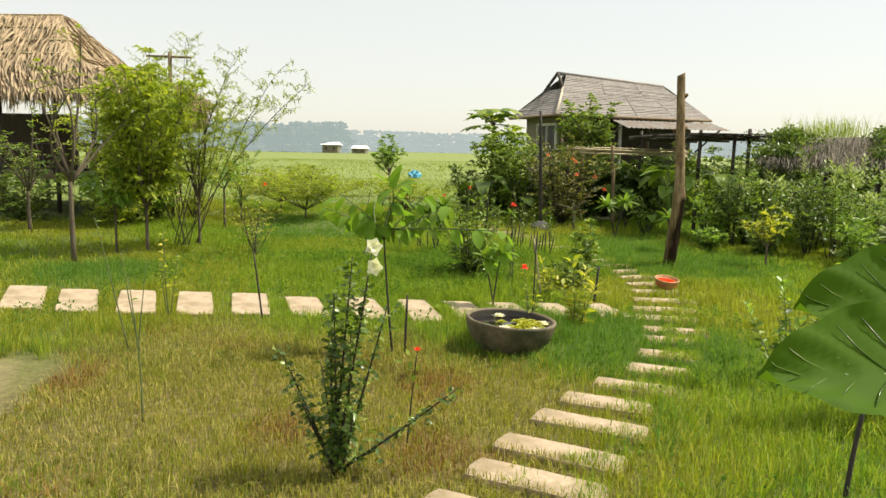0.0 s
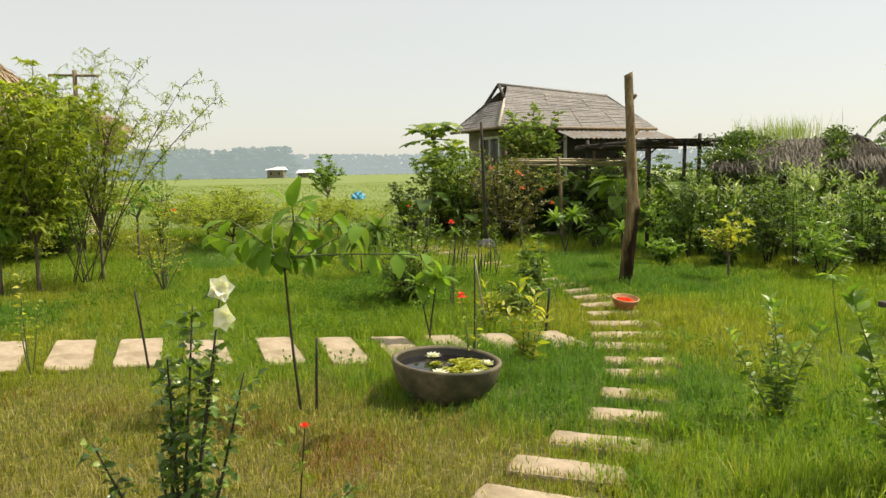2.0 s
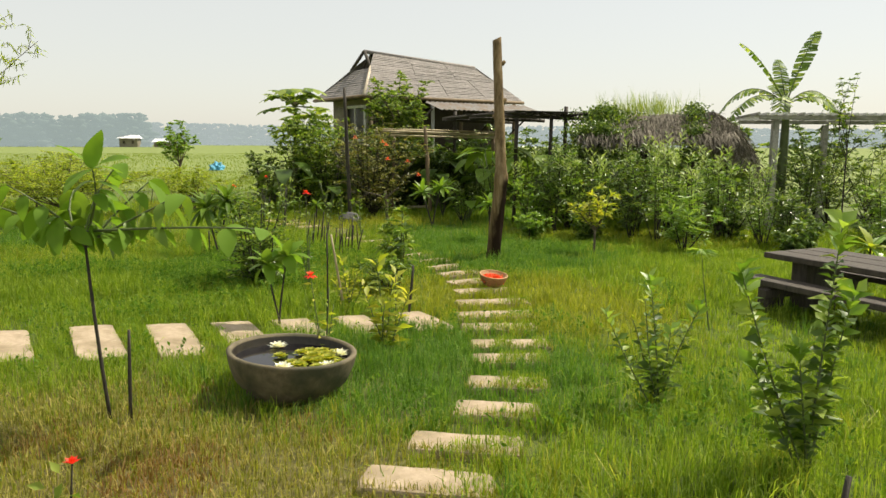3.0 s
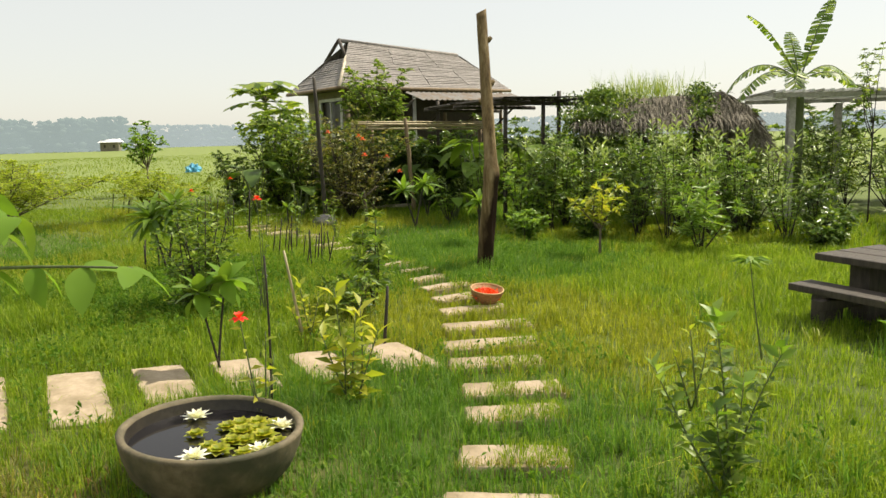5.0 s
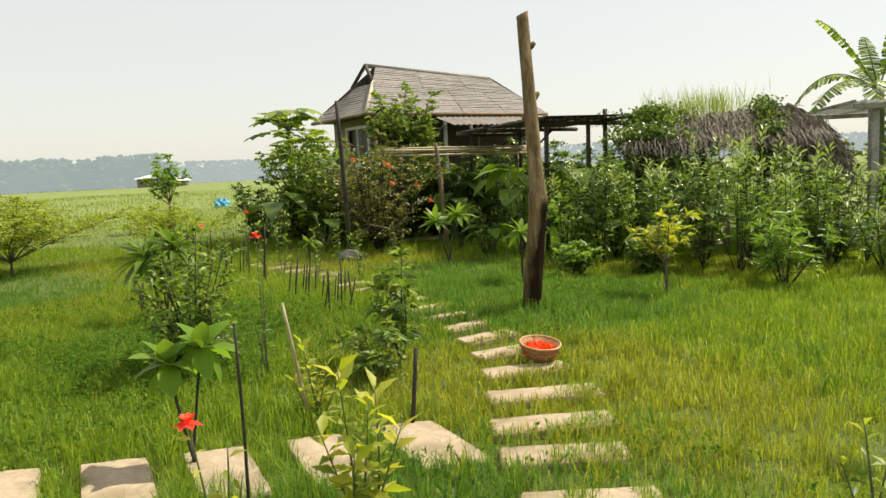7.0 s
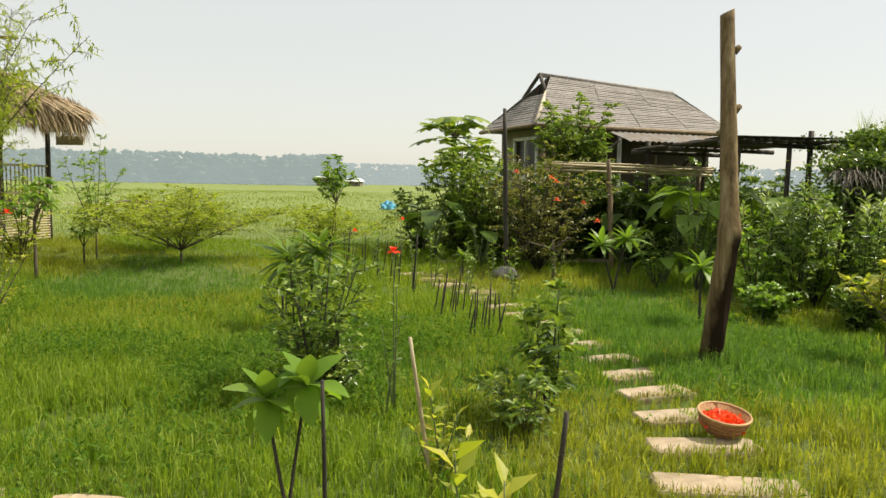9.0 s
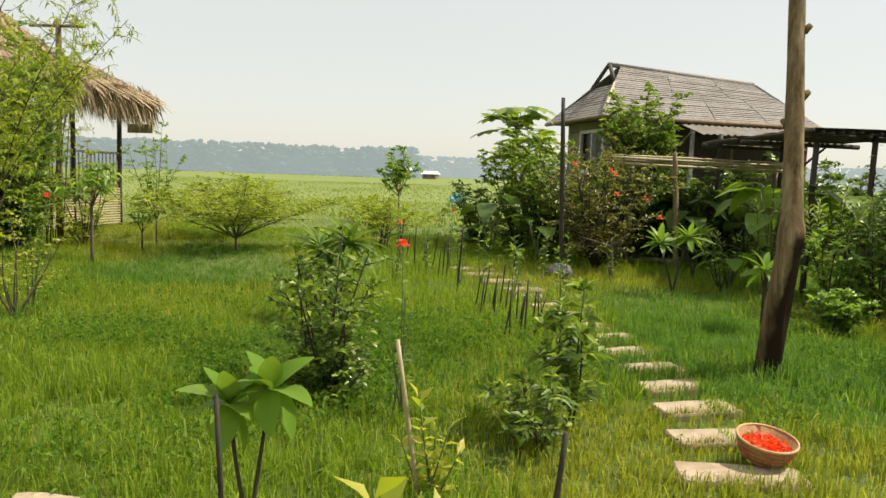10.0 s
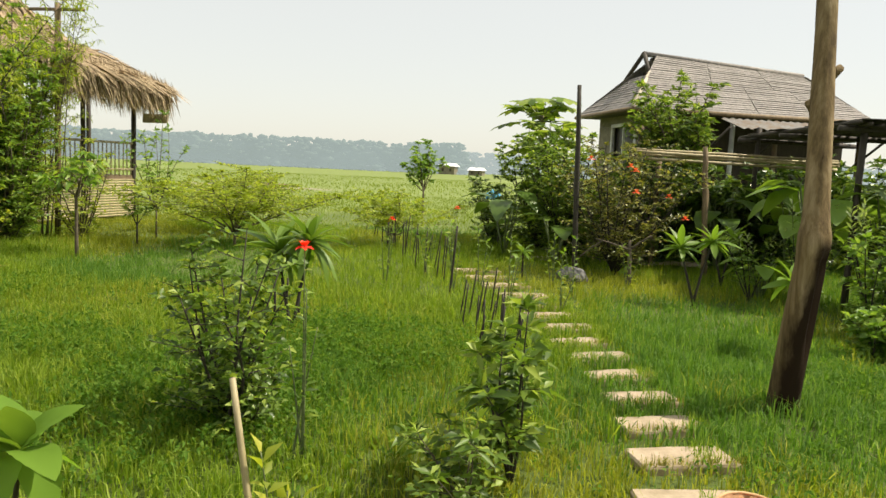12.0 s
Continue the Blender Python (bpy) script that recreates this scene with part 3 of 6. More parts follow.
def far_house(x, y, w, d, h, label):
    base = thing("farmhouse", x, y, 0, label, "house", "far farmhouses")
    part("wall", box_bm(w, d, h, (0, 0, h / 2), 0.03), M["pale_wall"], base)
    V = [(-w * .6, -d * .7, h), (w * .6, -d * .7, h), (w * .6, d * .7, h), (-w * .6, d * .7, h), (-w * .5, 0, h + 0.9), (w * .5, 0, h + 0.9)]
    raw("roof", V, [(0, 1, 5, 4), (2, 3, 4, 5), (1, 2, 5), (3, 0, 4), (3, 2, 1, 0)], M["bright_tin"], base, "bright white tin roof")
    for k in (-0.25, 0.25):
        part("window", box_bm(w * .12, 0.1, h * .35, (k * w, -d / 2 - .03, h * .55)), M["dark_timber"], base)


far_house(-51, 214, 4.6, 4, 2.3, "tiny white farmhouse with tin roof across the field")
far_house(-43, 216, 4, 4, 1.4, "tiny pale farmhouse beside the far trees")


# ---- the big house ----
def build_house():
    """Shingled house with a hipped roof and a small gable at the ridge's end; u runs along the ridge, v towards the garden."""
    base = new("house")
    base.matrix_world = Matrix.Translation((2.44, 25.47, 0)) @ Matrix.Rotation(radians(25), 4, "Z")
    tagged(base, "dark timber house with grey shingled hipped roof", "house")
    LN, RZ, EZ, B, A, BB = 3.9, 4.38, 2.95, 1.95, 1.35, 1.4            # ridge length, ridge and eave heights, half width, hip reach
    # local: x along the ridge, y to the back; the garden side is -y
    RS, A2 = RZ - 0.25, 0.55                                # the sagging far end of the ridge, and its hip reach
    GZ = 3.86                                               # foot of the small gable
    gb = 0.62

    def slope(name, rows, label=""):
        """Shingle courses between a lower and an upper edge, one board each."""
        (l0, l1), (u0, u1) = [(Vector(a), Vector(b)) for a, b in rows]
        holder = raw(name, [l0, l1, u1, u0], [(0, 1, 2, 3)], M["roof"], base, label)
        n = max(int((u0 - l0).length / 0.115), 3)
        nrm = (l1 - l0).cross(u0 - l0).normalized()
        if nrm.z < 0:
            nrm.negate()
        for i in range(n):
            f0, f1 = i / n, (i + 1.12) / n
            a0, a1 = l0.lerp(u0, f0), l1.lerp(u1, f0)
            b0, b1 = l0.lerp(u0, min(f1, 1)), l1.lerp(u1, min(f1, 1))
            cuts = 1 + int((a1 - a0).length / 1.6)
            for k in range(cuts):
                s, e = k / cuts + 0.002, (k + 1) / cuts - 0.002
                q = [a0.lerp(a1, s), a0.lerp(a1, e), b0.lerp(b1, e), b0.lerp(b1, s)]
                j = nrm * rng.uniform(0.016, 0.03)
                lo = nrm * 0.004
                V = [q[0] + lo, q[1] + lo, q[2] + lo, q[3] + lo, q[0] + j, q[1] + j, q[2] + lo * 2.5, q[3] + lo * 2.5]
                raw("shingle", V, [(0, 3, 2, 1), (4, 5, 6, 7), (0, 1, 5, 4), (1, 2, 6, 5), (3, 0, 4, 7)], M["roof"], holder)
        return holder

    slope("roof", (((-A, -B, EZ), (LN + A2, -B, EZ)), ((0.02, 0, RZ), (LN, 0, RS))), "long grey shingled roof slope")
    slope("roof", (((LN + A2, BB, EZ), (-A, BB, EZ)), ((LN, 0, RS), (0.02, 0, RZ))))
    slope("roof", (((-A, BB, EZ), (-A, -B, EZ)), ((-0.35, gb, GZ), (-0.35, -gb, GZ))), "short hipped end of the roof")
    slope("roof", (((LN + A2, -B, EZ), (LN + A2, BB, EZ)), ((LN, -0.1, RS), (LN, 0.1, RS))))
    raw("gable", [(-0.1, -gb, GZ), (-0.1, gb, GZ), (-0.1, 0, RZ - 0.05)], [(0, 1, 2)], M["wall_wood"], base, "dark open gable under the ridge")
    for s in (-1, 1):
        tubes("barge_board", [([(-0.42, s * gb * 1.05, GZ - 0.02), (-0.28, 0, RZ + 0.04)], 0.05)], M["dark_timber"], base, sides=4)
    tubes("ridge_cap", [([(-0.3, 0, RZ + 0.02), (LN, 0, RS + 0.02)], 0.06)], M["roof"], base)
    tubes("hip_cap", [([(-0.4, -gb, GZ + 0.03), (-A, -B, EZ + 0.03)], 0.045)], M["plank"], base, "pale hip board")
    # eaves, soffit and walls
    V = [(-A, -B, EZ - 0.03), (LN + A2, -B, EZ - 0.03), (LN + A2, BB, EZ - 0.03), (-A, BB, EZ - 0.03)]
    raw("soffit", V, [(0, 1, 2, 3)], M["dark_timber"], base)
    for a, b in (((-A, -B), (LN + A2, -B)), ((-A, BB), (-A, -B))):
        tubes("fascia", [([(a[0], a[1], EZ - 0.02), (b[0], b[1], EZ - 0.02)], 0.05)], M["timber"], base, sides=4)
    W0, W1, D0 = -0.75, LN + 0.3, 1.2
    for nm, c, s in (("wall", ((W0 + W1) / 2, -D0, EZ / 2), (W1 - W0, 0.12, EZ)), ("wall", ((W0 + W1) / 2, D0, EZ / 2), (W1 - W0, 0.12, EZ)),
                     ("wall", (W1, 0, EZ / 2), (0.12, 2 * D0 - 0.13, EZ))):
        part(nm, box_bm(*s, c, 0.01), M["wall_wood"], base)
    # end wall with a white-framed window opening
    WZ = 2.2                                                # middle of the window
    for c, s in (((W0, 0, WZ / 2 - 0.26), (0.12, 2 * D0 - 0.13, WZ - 0.52)), ((W0, 0, (WZ + 0.52 + EZ) / 2), (0.12, 2 * D0 - 0.13, EZ - WZ - 0.52)),
                 ((W0, -1.07, WZ), (0.12, 0.12, 1.03)), ((W0, 0.7, WZ), (0.12, 0.86, 1.03))):
        part("wall", box_bm(*s, c, 0.008), M["pale_wall"], base, "pale clay end wall")
    win = part("window", box_bm(0.02, 1.26, 1.0, (W0 + 0.02, -0.38, WZ)), M["bowl_dark"], base, "dark window with worn white frame")
    for c, s in (((W0 - 0.07, -0.38, WZ - 0.49), (0.07, 1.36, 0.08)), ((W0 - 0.07, -0.38, WZ + 0.5), (0.07, 1.36, 0.08)),
                 ((W0 - 0.07, -1.02, WZ), (0.07, 0.08, 1.05)), ((W0 - 0.07, 0.26, WZ), (0.07, 0.08, 1.05)), ((W0 - 0.07, -0.38, WZ), (0.05, 0.05, 1.05))):
        part("window_frame", box_bm(*s, c, 0.008), M["white_paint"], win)
    # verandah on the garden side: posts, beam, tin apron
    for k in range(6):
        xx = -A + 0.3 + k * (LN + A + A2 - 0.6) / 5
        tubes("verandah_post", [([(xx, -B + 0.12, -0.05), (xx, -B + 0.12, EZ)], 0.055)], M["timber"] if k != 2 else M["white_paint"], base)
    q = [(-A + 1.9, -B - 0.05, EZ - 0.1), (LN + A2, -B - 0.05, EZ - 0.1), (LN + A2, -B - 0.95, EZ - 0.36), (-A + 1.9, -B - 0.95, EZ - 0.36)]
    bm = bmesh.new()
    nn = 90
    for z in (0, -0.012):
        for i in range(nn + 1):
            f = i / nn
            for e in ((q[0], q[1]), (q[3], q[2])):
                p = Vector(e[0]).lerp(Vector(e[1]), f)
                bm.verts.new(p + Vector((0, 0, z + 0.018 * math.cos(i * math.pi / 2))))
    bm.verts.ensure_lookup_table()
    for i in range(nn):
        bm.faces.new([bm.verts[k] for k in (2 * i, 2 * i + 1, 2 * i + 3, 2 * i + 2)])
    part("tin_apron", bm, M["tin"], base, "rusty corrugated tin apron under the eave")
    for k in range(4):
        xx = 0.2 + k * 1.25
        tubes("brace", [([(xx, -B + 0.1, 1.9), (xx + 0.25, -B - 0.75, EZ - 0.34)], 0.03)], M["dark_timber"], base)
    part("verandah_floor", box_bm(LN + A + A2 - 0.2, 0.85, 0.35, ((LN - A + A2) / 2, -B + 0.35, 0.16), 0.02), M["dark_timber"], base)
    # things glimpsed under the eave
    part("door", box_bm(0.9, 0.05, 1.95, (3.2, -D0 - 0.09, 1.05), 0.01), M["dark_timber"], base)
    return base


build_house()


# ---- flat-roofed pergola beside the house ----
def build_pergola():
    base = thing("pergola", 5.12, 18.7, 0, "dark pole pergola with a sagging slatted roof", "pergola", rz=12)
    for xx, yy in ((-0.65, -1.6), (0.5, -1.6), (0.5, 1.8), (-0.65, 1.8), (0.1, -1.7)):
        tubes("post", [(bent((xx, yy, -0.05), (xx + 0.03, yy, 2.24 if yy < 0 and xx < 0.45 else 2.42), 0.03, 5), 0.04)], M["dark_timber"], base, wob=0.2)
    for yy in (-1.65, 0.1, 1.8):
        tubes("beam", [(bent((-0.95, yy, 2.2), (0.95, yy, 2.17), 0.03, 6), 0.04)], M["dark_timber"], base, wob=0.2)
    for k in range(14):
        xx = -0.85 + k * 0.13
        tubes("slat", [(bent((xx, -1.95, 2.25 + rng.uniform(-.02, .02)), (xx + rng.uniform(-.1, .1), 2.1, 2.26), rng.uniform(-.04, .04), 4), 0.026)], M["dark_timber"], base, sides=5)
    for k in range(9):
        yy = -1.8 + k * 0.43
        part("mat_strip", box_bm(1.55, 0.34, 0.012, (-0.05 + rng.uniform(-.1, .1), yy, 2.295 + rng.uniform(0, .02)), 0.003), M["dark_timber"], base)


build_pergola()


# ---- vine-grown thatched shelter ----
def fringe(parent, name, a, b, drop, n, mat, back=0.0, width=0.05, spread=0.12, label=""):
    """A hanging fringe of long dry leaf strips along the edge a-b."""
    a, b = np.array(a), np.array(b)
    f = rng.uniform(0, 1, n)[:, None]
    out = unit(np.cross(b - a, np.array([0, 0, 1.0]))[None])[0]
    P = a + (b - a) * f + rng.normal(0, 0.05, (n, 3)) - out * back * rng.uniform(0, 1, (n, 1)) + np.array([0, 0, 1]) * back * rng.uniform(0, .5, (n, 1))
    D = np.tile(np.array([0, 0, -1.0]), (n, 1)) + rng.normal(0, spread, (n, 3)) + out * 0.25
    return leaves(name, P, D, drop * rng.uniform(0.5, 1.2, n), width * rng.uniform(0.5, 1.3, n), mat, parent, label, roll=1.5)


def thatch_slope(parent, rows, mat, n, ln=0.7, w=0.07, label=""):
    """A thatched slope: a thick board under layers of straw running downhill."""
    (l0, l1), (u0, u1) = [(Vector(a), Vector(b)) for a, b in rows]
    dn = ((l0 + l1) - (u0 + u1)).normalized()
    nrm = (l1 - l0).cross(u0 - l0).normalized()
    if nrm.z < 0:
        nrm.negate()
    t = nrm * -0.12
    V = [l0, l1, u1, u0, l0 + t, l1 + t, u1 + t, u0 + t]
    slab = raw("thatch", V, [(0, 1, 2, 3), (7, 6, 5, 4), (0, 4, 5, 1), (1, 5, 6, 2), (2, 6, 7, 3), (3, 7, 4, 0)], mat, parent, label)
    f, g = rng.uniform(0, 1, n), rng.uniform(0, 1, n)
    lo = np.array(l0)[None] * (1 - f[:, None]) + np.array(l1)[None] * f[:, None]
    hi = np.array(u0)[None] * (1 - f[:, None]) + np.array(u1)[None] * f[:, None]
    P = lo * (1 - g[:, None]) + hi * g[:, None] + np.array(nrm)[None] * rng.uniform(0.0, 0.06, (n, 1))
    D = np.array(dn)[None] + rng.normal(0, 0.13, (n, 3)) + np.array(nrm)[None] * 0.05
    leaves("straw", P, D, ln * rng.uniform(0.6, 1.2, n), w * rng.uniform(0.5, 1.2, n), mat, slab, roll=0.4)
    return slab


def build_shelter():
    base = thing("thatched_shelter", 8.25, 16.55, 0, "open shelter with grey palm thatch overgrown by vines", "shelter", rz=-26)
    for xx in (-1.8, -0.75, 0.2, 0.85):
        for yy in (-0.7, 0.8):
            tubes("post", [(bent((xx, yy, -0.05), (xx, yy, 1.9), 0.03, 4), 0.05)], M["dark_timber"], base, wob=0.2)
    for yy in (-0.7, 0.8):
        tubes("beam", [([(-2.0, yy, 1.86), (1.0, yy, 1.86)], 0.05)], M["dark_timber"], base)
    G = M["grey_thatch"]
    thatch_slope(base, (((-1.95, -1.2, 1.80), (0.95, -1.2, 1.80)), ((-1.8, 0, 2.18), (0.55, 0, 2.3))), G, 5000, 0.6, 0.02, "grey palm-leaf thatch")
    thatch_slope(base, (((0.95, 1.2, 1.8), (-1.95, 1.2, 1.8)), ((0.55, 0, 2.3), (-1.8, 0, 2.18))), G, 1000, 0.6, 0.035)
    thatch_slope(base, (((0.95, -1.2, 1.80), (0.95, 1.2, 1.80)), ((0.55, -0.1, 2.28), (0.55, 0.1, 2.28))), G, 2200, 0.6, 0.02)
    # the fringe hangs in uneven tufts
    for k in range(3, 9):
        x0 = -1.95 + 0.32 * k
        fringe(base, "thatch_fringe", (x0, -1.18, 1.86), (x0 + 0.34, -1.18, 1.86), rng.uniform(0.18, 0.5), int(rng.uniform(90, 190)), G, 0.4, 0.016, 0.16, "ragged hanging palm fringe")
    fringe(base, "thatch_fringe", (0.95, -1.2, 1.9), (1.0, 1.2, 1.86), 0.6, 800, G, 0.3, 0.018, 0.2)
    for xx, zz in ((0.35, 2.28), (0.55, 2.3), (0.7, 2.22), (0.85, 2.1), (0.1, 2.25), (0.95, 2.0)):
        P = [(xx + 0.5 * f * f, -0.25 - 1.05 * f + rng.normal(0, .02), zz + .12 * f - 1.0 * f ** 2.2) for f in np.linspace(0, 1, 60)]
        tubes("frond_rib", [([P[k] for k in range(0, 60, 9)], .008)], G, base, sides=4)
        leaves("frond", np.repeat(np.array(P), 3, 0), np.stack([rng.normal(0, .7, 180), rng.normal(-.1, .3, 180), rng.uniform(-1.1, -.5, 180)], 1), .34 * rng.uniform(.5, 1.1, 180), .02, G, base, "drooping grey palm frond", roll=1.5)
    fringe(base, "thatch_fringe", (0.5, -1.15, 1.95), (0.95, -1.2, 1.86), 0.62, 320, G, 0.3, 0.018, 0.2)
    # vines and grass on the roof
    def vine(cx, n, sx, z, dep=0.8):
        P = np.stack([rng.normal(cx, sx, n), rng.uniform(-1.4, 0.5, n), rng.uniform(0, 1, n)], 1)
        lump = 0.05 * np.sin(P[:, 0] * 7) + 0.05 * np.sin(P[:, 1] * 9 + P[:, 0] * 4)
        P[:, 2] = z - dep * 0.42 * np.maximum(-P[:, 1], 0) ** 1.5 + rng.normal(0.0, 0.05, n) + lump
        hang = rng.uniform(0, 1, n) < 0.3
        P[hang, 1] = -1.3 + rng.normal(0, .07, hang.sum())
        P[hang, 2] = rng.uniform(1.35, 1.95, hang.sum())
        D = rng.normal(0, 1, (n, 3)) + np.array([0, -0.5, 0.2])
        return P, D
    # Dark layer for shaded vine, thinner lighter layer coloured as if sunlit.
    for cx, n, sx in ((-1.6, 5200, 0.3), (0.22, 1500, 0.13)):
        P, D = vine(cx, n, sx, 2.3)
        leaves("vine", P, D, 0.075 * rng.uniform(.6, 1.2, n), 0.05, M["shade_leaf"], base, "dark green vine over the thatch")
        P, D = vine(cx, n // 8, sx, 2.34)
        leaves("vine", P, D, 0.07 * rng.uniform(.6, 1.2, n // 8), 0.045, M["leaf_mid"], base, "lighter vine leaves, sunlight put into their colour")
    n = 420
    P = np.stack([np.clip(rng.normal(-0.8, 0.5, n), -1.7, 0.4), rng.uniform(-0.2, 0.7, n), rng.uniform(2.1, 2.25, n)], 1)
    D = np.stack([rng.normal(0, 0.22, n), rng.normal(0, 0.22, n), np.ones(n)], 1)
    tuft = leaves("roof_grass", P, D, 0.62 * rng.uniform(.3, 1.25, n), 0.008, M["leaf_feather"], base, "tall pale grass growing on the roof", droop=0.12, roll=2)
    tagged(tuft, "tall pale grass growing on the roof", kind="stuff")
    tuft = leaves("roof_grass", P + rng.normal(0, .05, P.shape), D, 0.55 * rng.uniform(.3, 1.2, n), 0.009, M["leaf_pale"], base, "tall pale grass growing on the roof", droop=0.12, roll=2)
    tagged(tuft, "tall pale grass growing on the roof", kind="stuff")
    # bench in the shade
    part("bench", box_bm(1.4, 0.35, 0.06, (0.1, -0.5, 0.48), 0.01), M["timber"], base)
    for xx in (-0.4, 0.6):
        part("bench_leg", box_bm(0.1, 0.3, 0.46, (xx, -0.5, 0.22), 0.01), M["timber"], base)


build_shelter()


def build_slat_pergola():
    base = thing("slatted_pergola", 9.3, 14.95, 0, "white concrete-post pergola with slatted top", "pergola", rz=-8)
    for xx, yy, h in ((0, 0, 2.12), (3.4, 0.1, 2.12), (2.55, 3.0, 2.1), (5.4, 3.2, 2.1)):
        part("post", box_bm(0.115, 0.115, h + 0.1, (xx, yy, h / 2 - 0.05), 0.012), M["grey_post"], base, "grey concrete post")
    for yy, x0, x1 in ((-0.1, -0.35, 5.4), (3.1, 0.6, 6.0)):
        part("beam", box_bm(x1 - x0, 0.08, 0.08, ((x0 + x1) / 2, yy, 2.155), 0.008), M["grey_post"], base)
    for k in range(34):
        xx = -0.3 + k * 0.166
        part("slat", box_bm(0.045, 3.7, 0.045, (xx + 0.3, 1.5, 2.218), 0.006, rot=Matrix.Rotation(radians(-14), 4, "Z")), M["white_paint"] if k % 5 else M["grey_post"], base)


build_slat_pergola()


# ---- left thatched hut ----
def build_hut():
    base = thing("thatched_hut", -12.5, 20.6, 0, "raised bamboo hut with straw thatch roof", "hut")
    X0, X1, Y0, Y1, XF = -5.6, 3.4, -2.7, 2.6, 4.9
    RZ, GZ, EZ = 5.4, 3.95, 3.12
    thatch_slope(base, (((-4.6, -1.7, GZ), (1.8, -1.7, GZ)), ((-4.2, -0.1, RZ), (0.5, -0.1, RZ))), M["palm_thatch"], 2600, 0.8, 0.06, "steep straw-coloured thatch")
    thatch_slope(base, (((1.8, 1.5, GZ), (-4.6, 1.5, GZ)), ((0.5, -0.1, RZ), (-4.2, -0.1, RZ))), M["palm_thatch"], 800, 0.8, 0.06)
    thatch_slope(base, (((1.8, -1.65, GZ), (1.8, 1.45, GZ)), ((0.52, -0.15, RZ - 0.05), (0.52, 0.0, RZ - 0.05))), M["palm_thatch"], 1100, 0.7, 0.06)
    for k, z in enumerate((4.1, 4.5, 4.9, 5.3)):
        yy = -1.7 + (z - GZ) / (RZ - GZ) * 1.6 - 0.06
        tubes("binding_pole", [([(-4.6, yy, z + 0.05), (1.55 - 0.3 * k, yy, z + 0.05)], 0.022)], M["bamboo"], base)
    thatch_slope(base, (((X0, Y0, EZ), (XF, Y0, EZ)), ((-4.6, -1.6, GZ + .05), (1.8, -1.6, GZ + .05))), M["palm_thatch"], 2400, 0.7, 0.06)
    thatch_slope(base, (((XF, Y0, EZ), (X1, Y1, EZ)), ((1.8, -1.6, GZ + .05), (1.8, 1.4, GZ + .05))), M["palm_thatch"], 2000, 0.7, 0.06)
    fringe(base, "thatch_fringe", (X0, Y0, EZ + .05), (XF, Y0, EZ + .05), 0.55, 1000, M["palm_thatch"], 0.3, 0.05, 0.15, "hanging straw eave fringe")
    fringe(base, "thatch_fringe", (XF, Y0, EZ + .1), (X1 + .02, Y1, EZ + .1), 0.72, 1500, M["palm_thatch"], 0.3, 0.04, 0.12, "hanging straw eave fringe")
    fringe(base, "thatch_fringe", (XF - .1, Y0, EZ - .05), (X1 - .05, Y1, EZ - .05), 0.6, 420, M["leaf_dry"], 0.1, 0.04, 0.15)
    part("eave_slats", box_bm(0.7, 0.04, 0.22, (X1 - 0.25, Y1 - 0.15, 2.42), 0.005), M["bamboo"], base)
    # platform, posts, rails
    PX1, PY0, PY1 = 2.8, -2.2, 2.1
    part("platform", box_bm(PX1 + 5.0, PY1 - PY0, 0.12, ((PX1 - 5.0) / 2, (PY0 + PY1) / 2, 0.95), 0.01), M["timber"], base)
    for xx in (-4.8, -3.2, -1.6, 0, 1.5, PX1):
        for yy in (PY0, PY1):
            tubes("post", [(bent((xx, yy, -0.05), (xx, yy, 3.1), 0.02, 4), 0.055)], M["dark_timber"], base, wob=0.15)
    for yy in (-1.0, 0.4):
        tubes("post", [([(PX1, yy, -0.05), (PX1, yy, 3.1)], 0.05)], M["dark_timber"], base)
    for z in (1.15, 1.78):
        tubes("rail", [([(PX1, PY0, z), (PX1, PY1, z)], 0.028)], M["bamboo"], base)
        tubes("rail", [([(-4.8, PY0, z), (PX1, PY0, z)], 0.035)], M["dark_timber"], base)
    for k in range(30):
        yy = PY0 + 0.1 + k * (PY1 - PY0 - 0.2) / 29
        tubes("baluster", [([(PX1, yy, 1.0), (PX1, yy + rng.normal(0, .01), 1.78)], 0.014)], M["bamboo"], base, sides=5)
    for k in range(26):
        xx = -4.6 + k * 0.3
        tubes("baluster", [([(xx, PY0, 1.0), (xx, PY0, 1.78)], 0.022)], M["dark_timber"], base, sides=5)
    for k in range(15):
        z = 0.06 + k * 0.06
        tubes("slat", [(bent((PX1 + 0.02, PY0, z), (PX1 + 0.02, PY1, z), rng.uniform(-.01, .01), 4), 0.024)], M["bamboo"], base, sides=5)
    part("back_wall", box_bm(4.6, 0.08, 1.7, (-2.7, 1.9, 1.85), 0.005), M["wall_wood"], base)


build_hut()


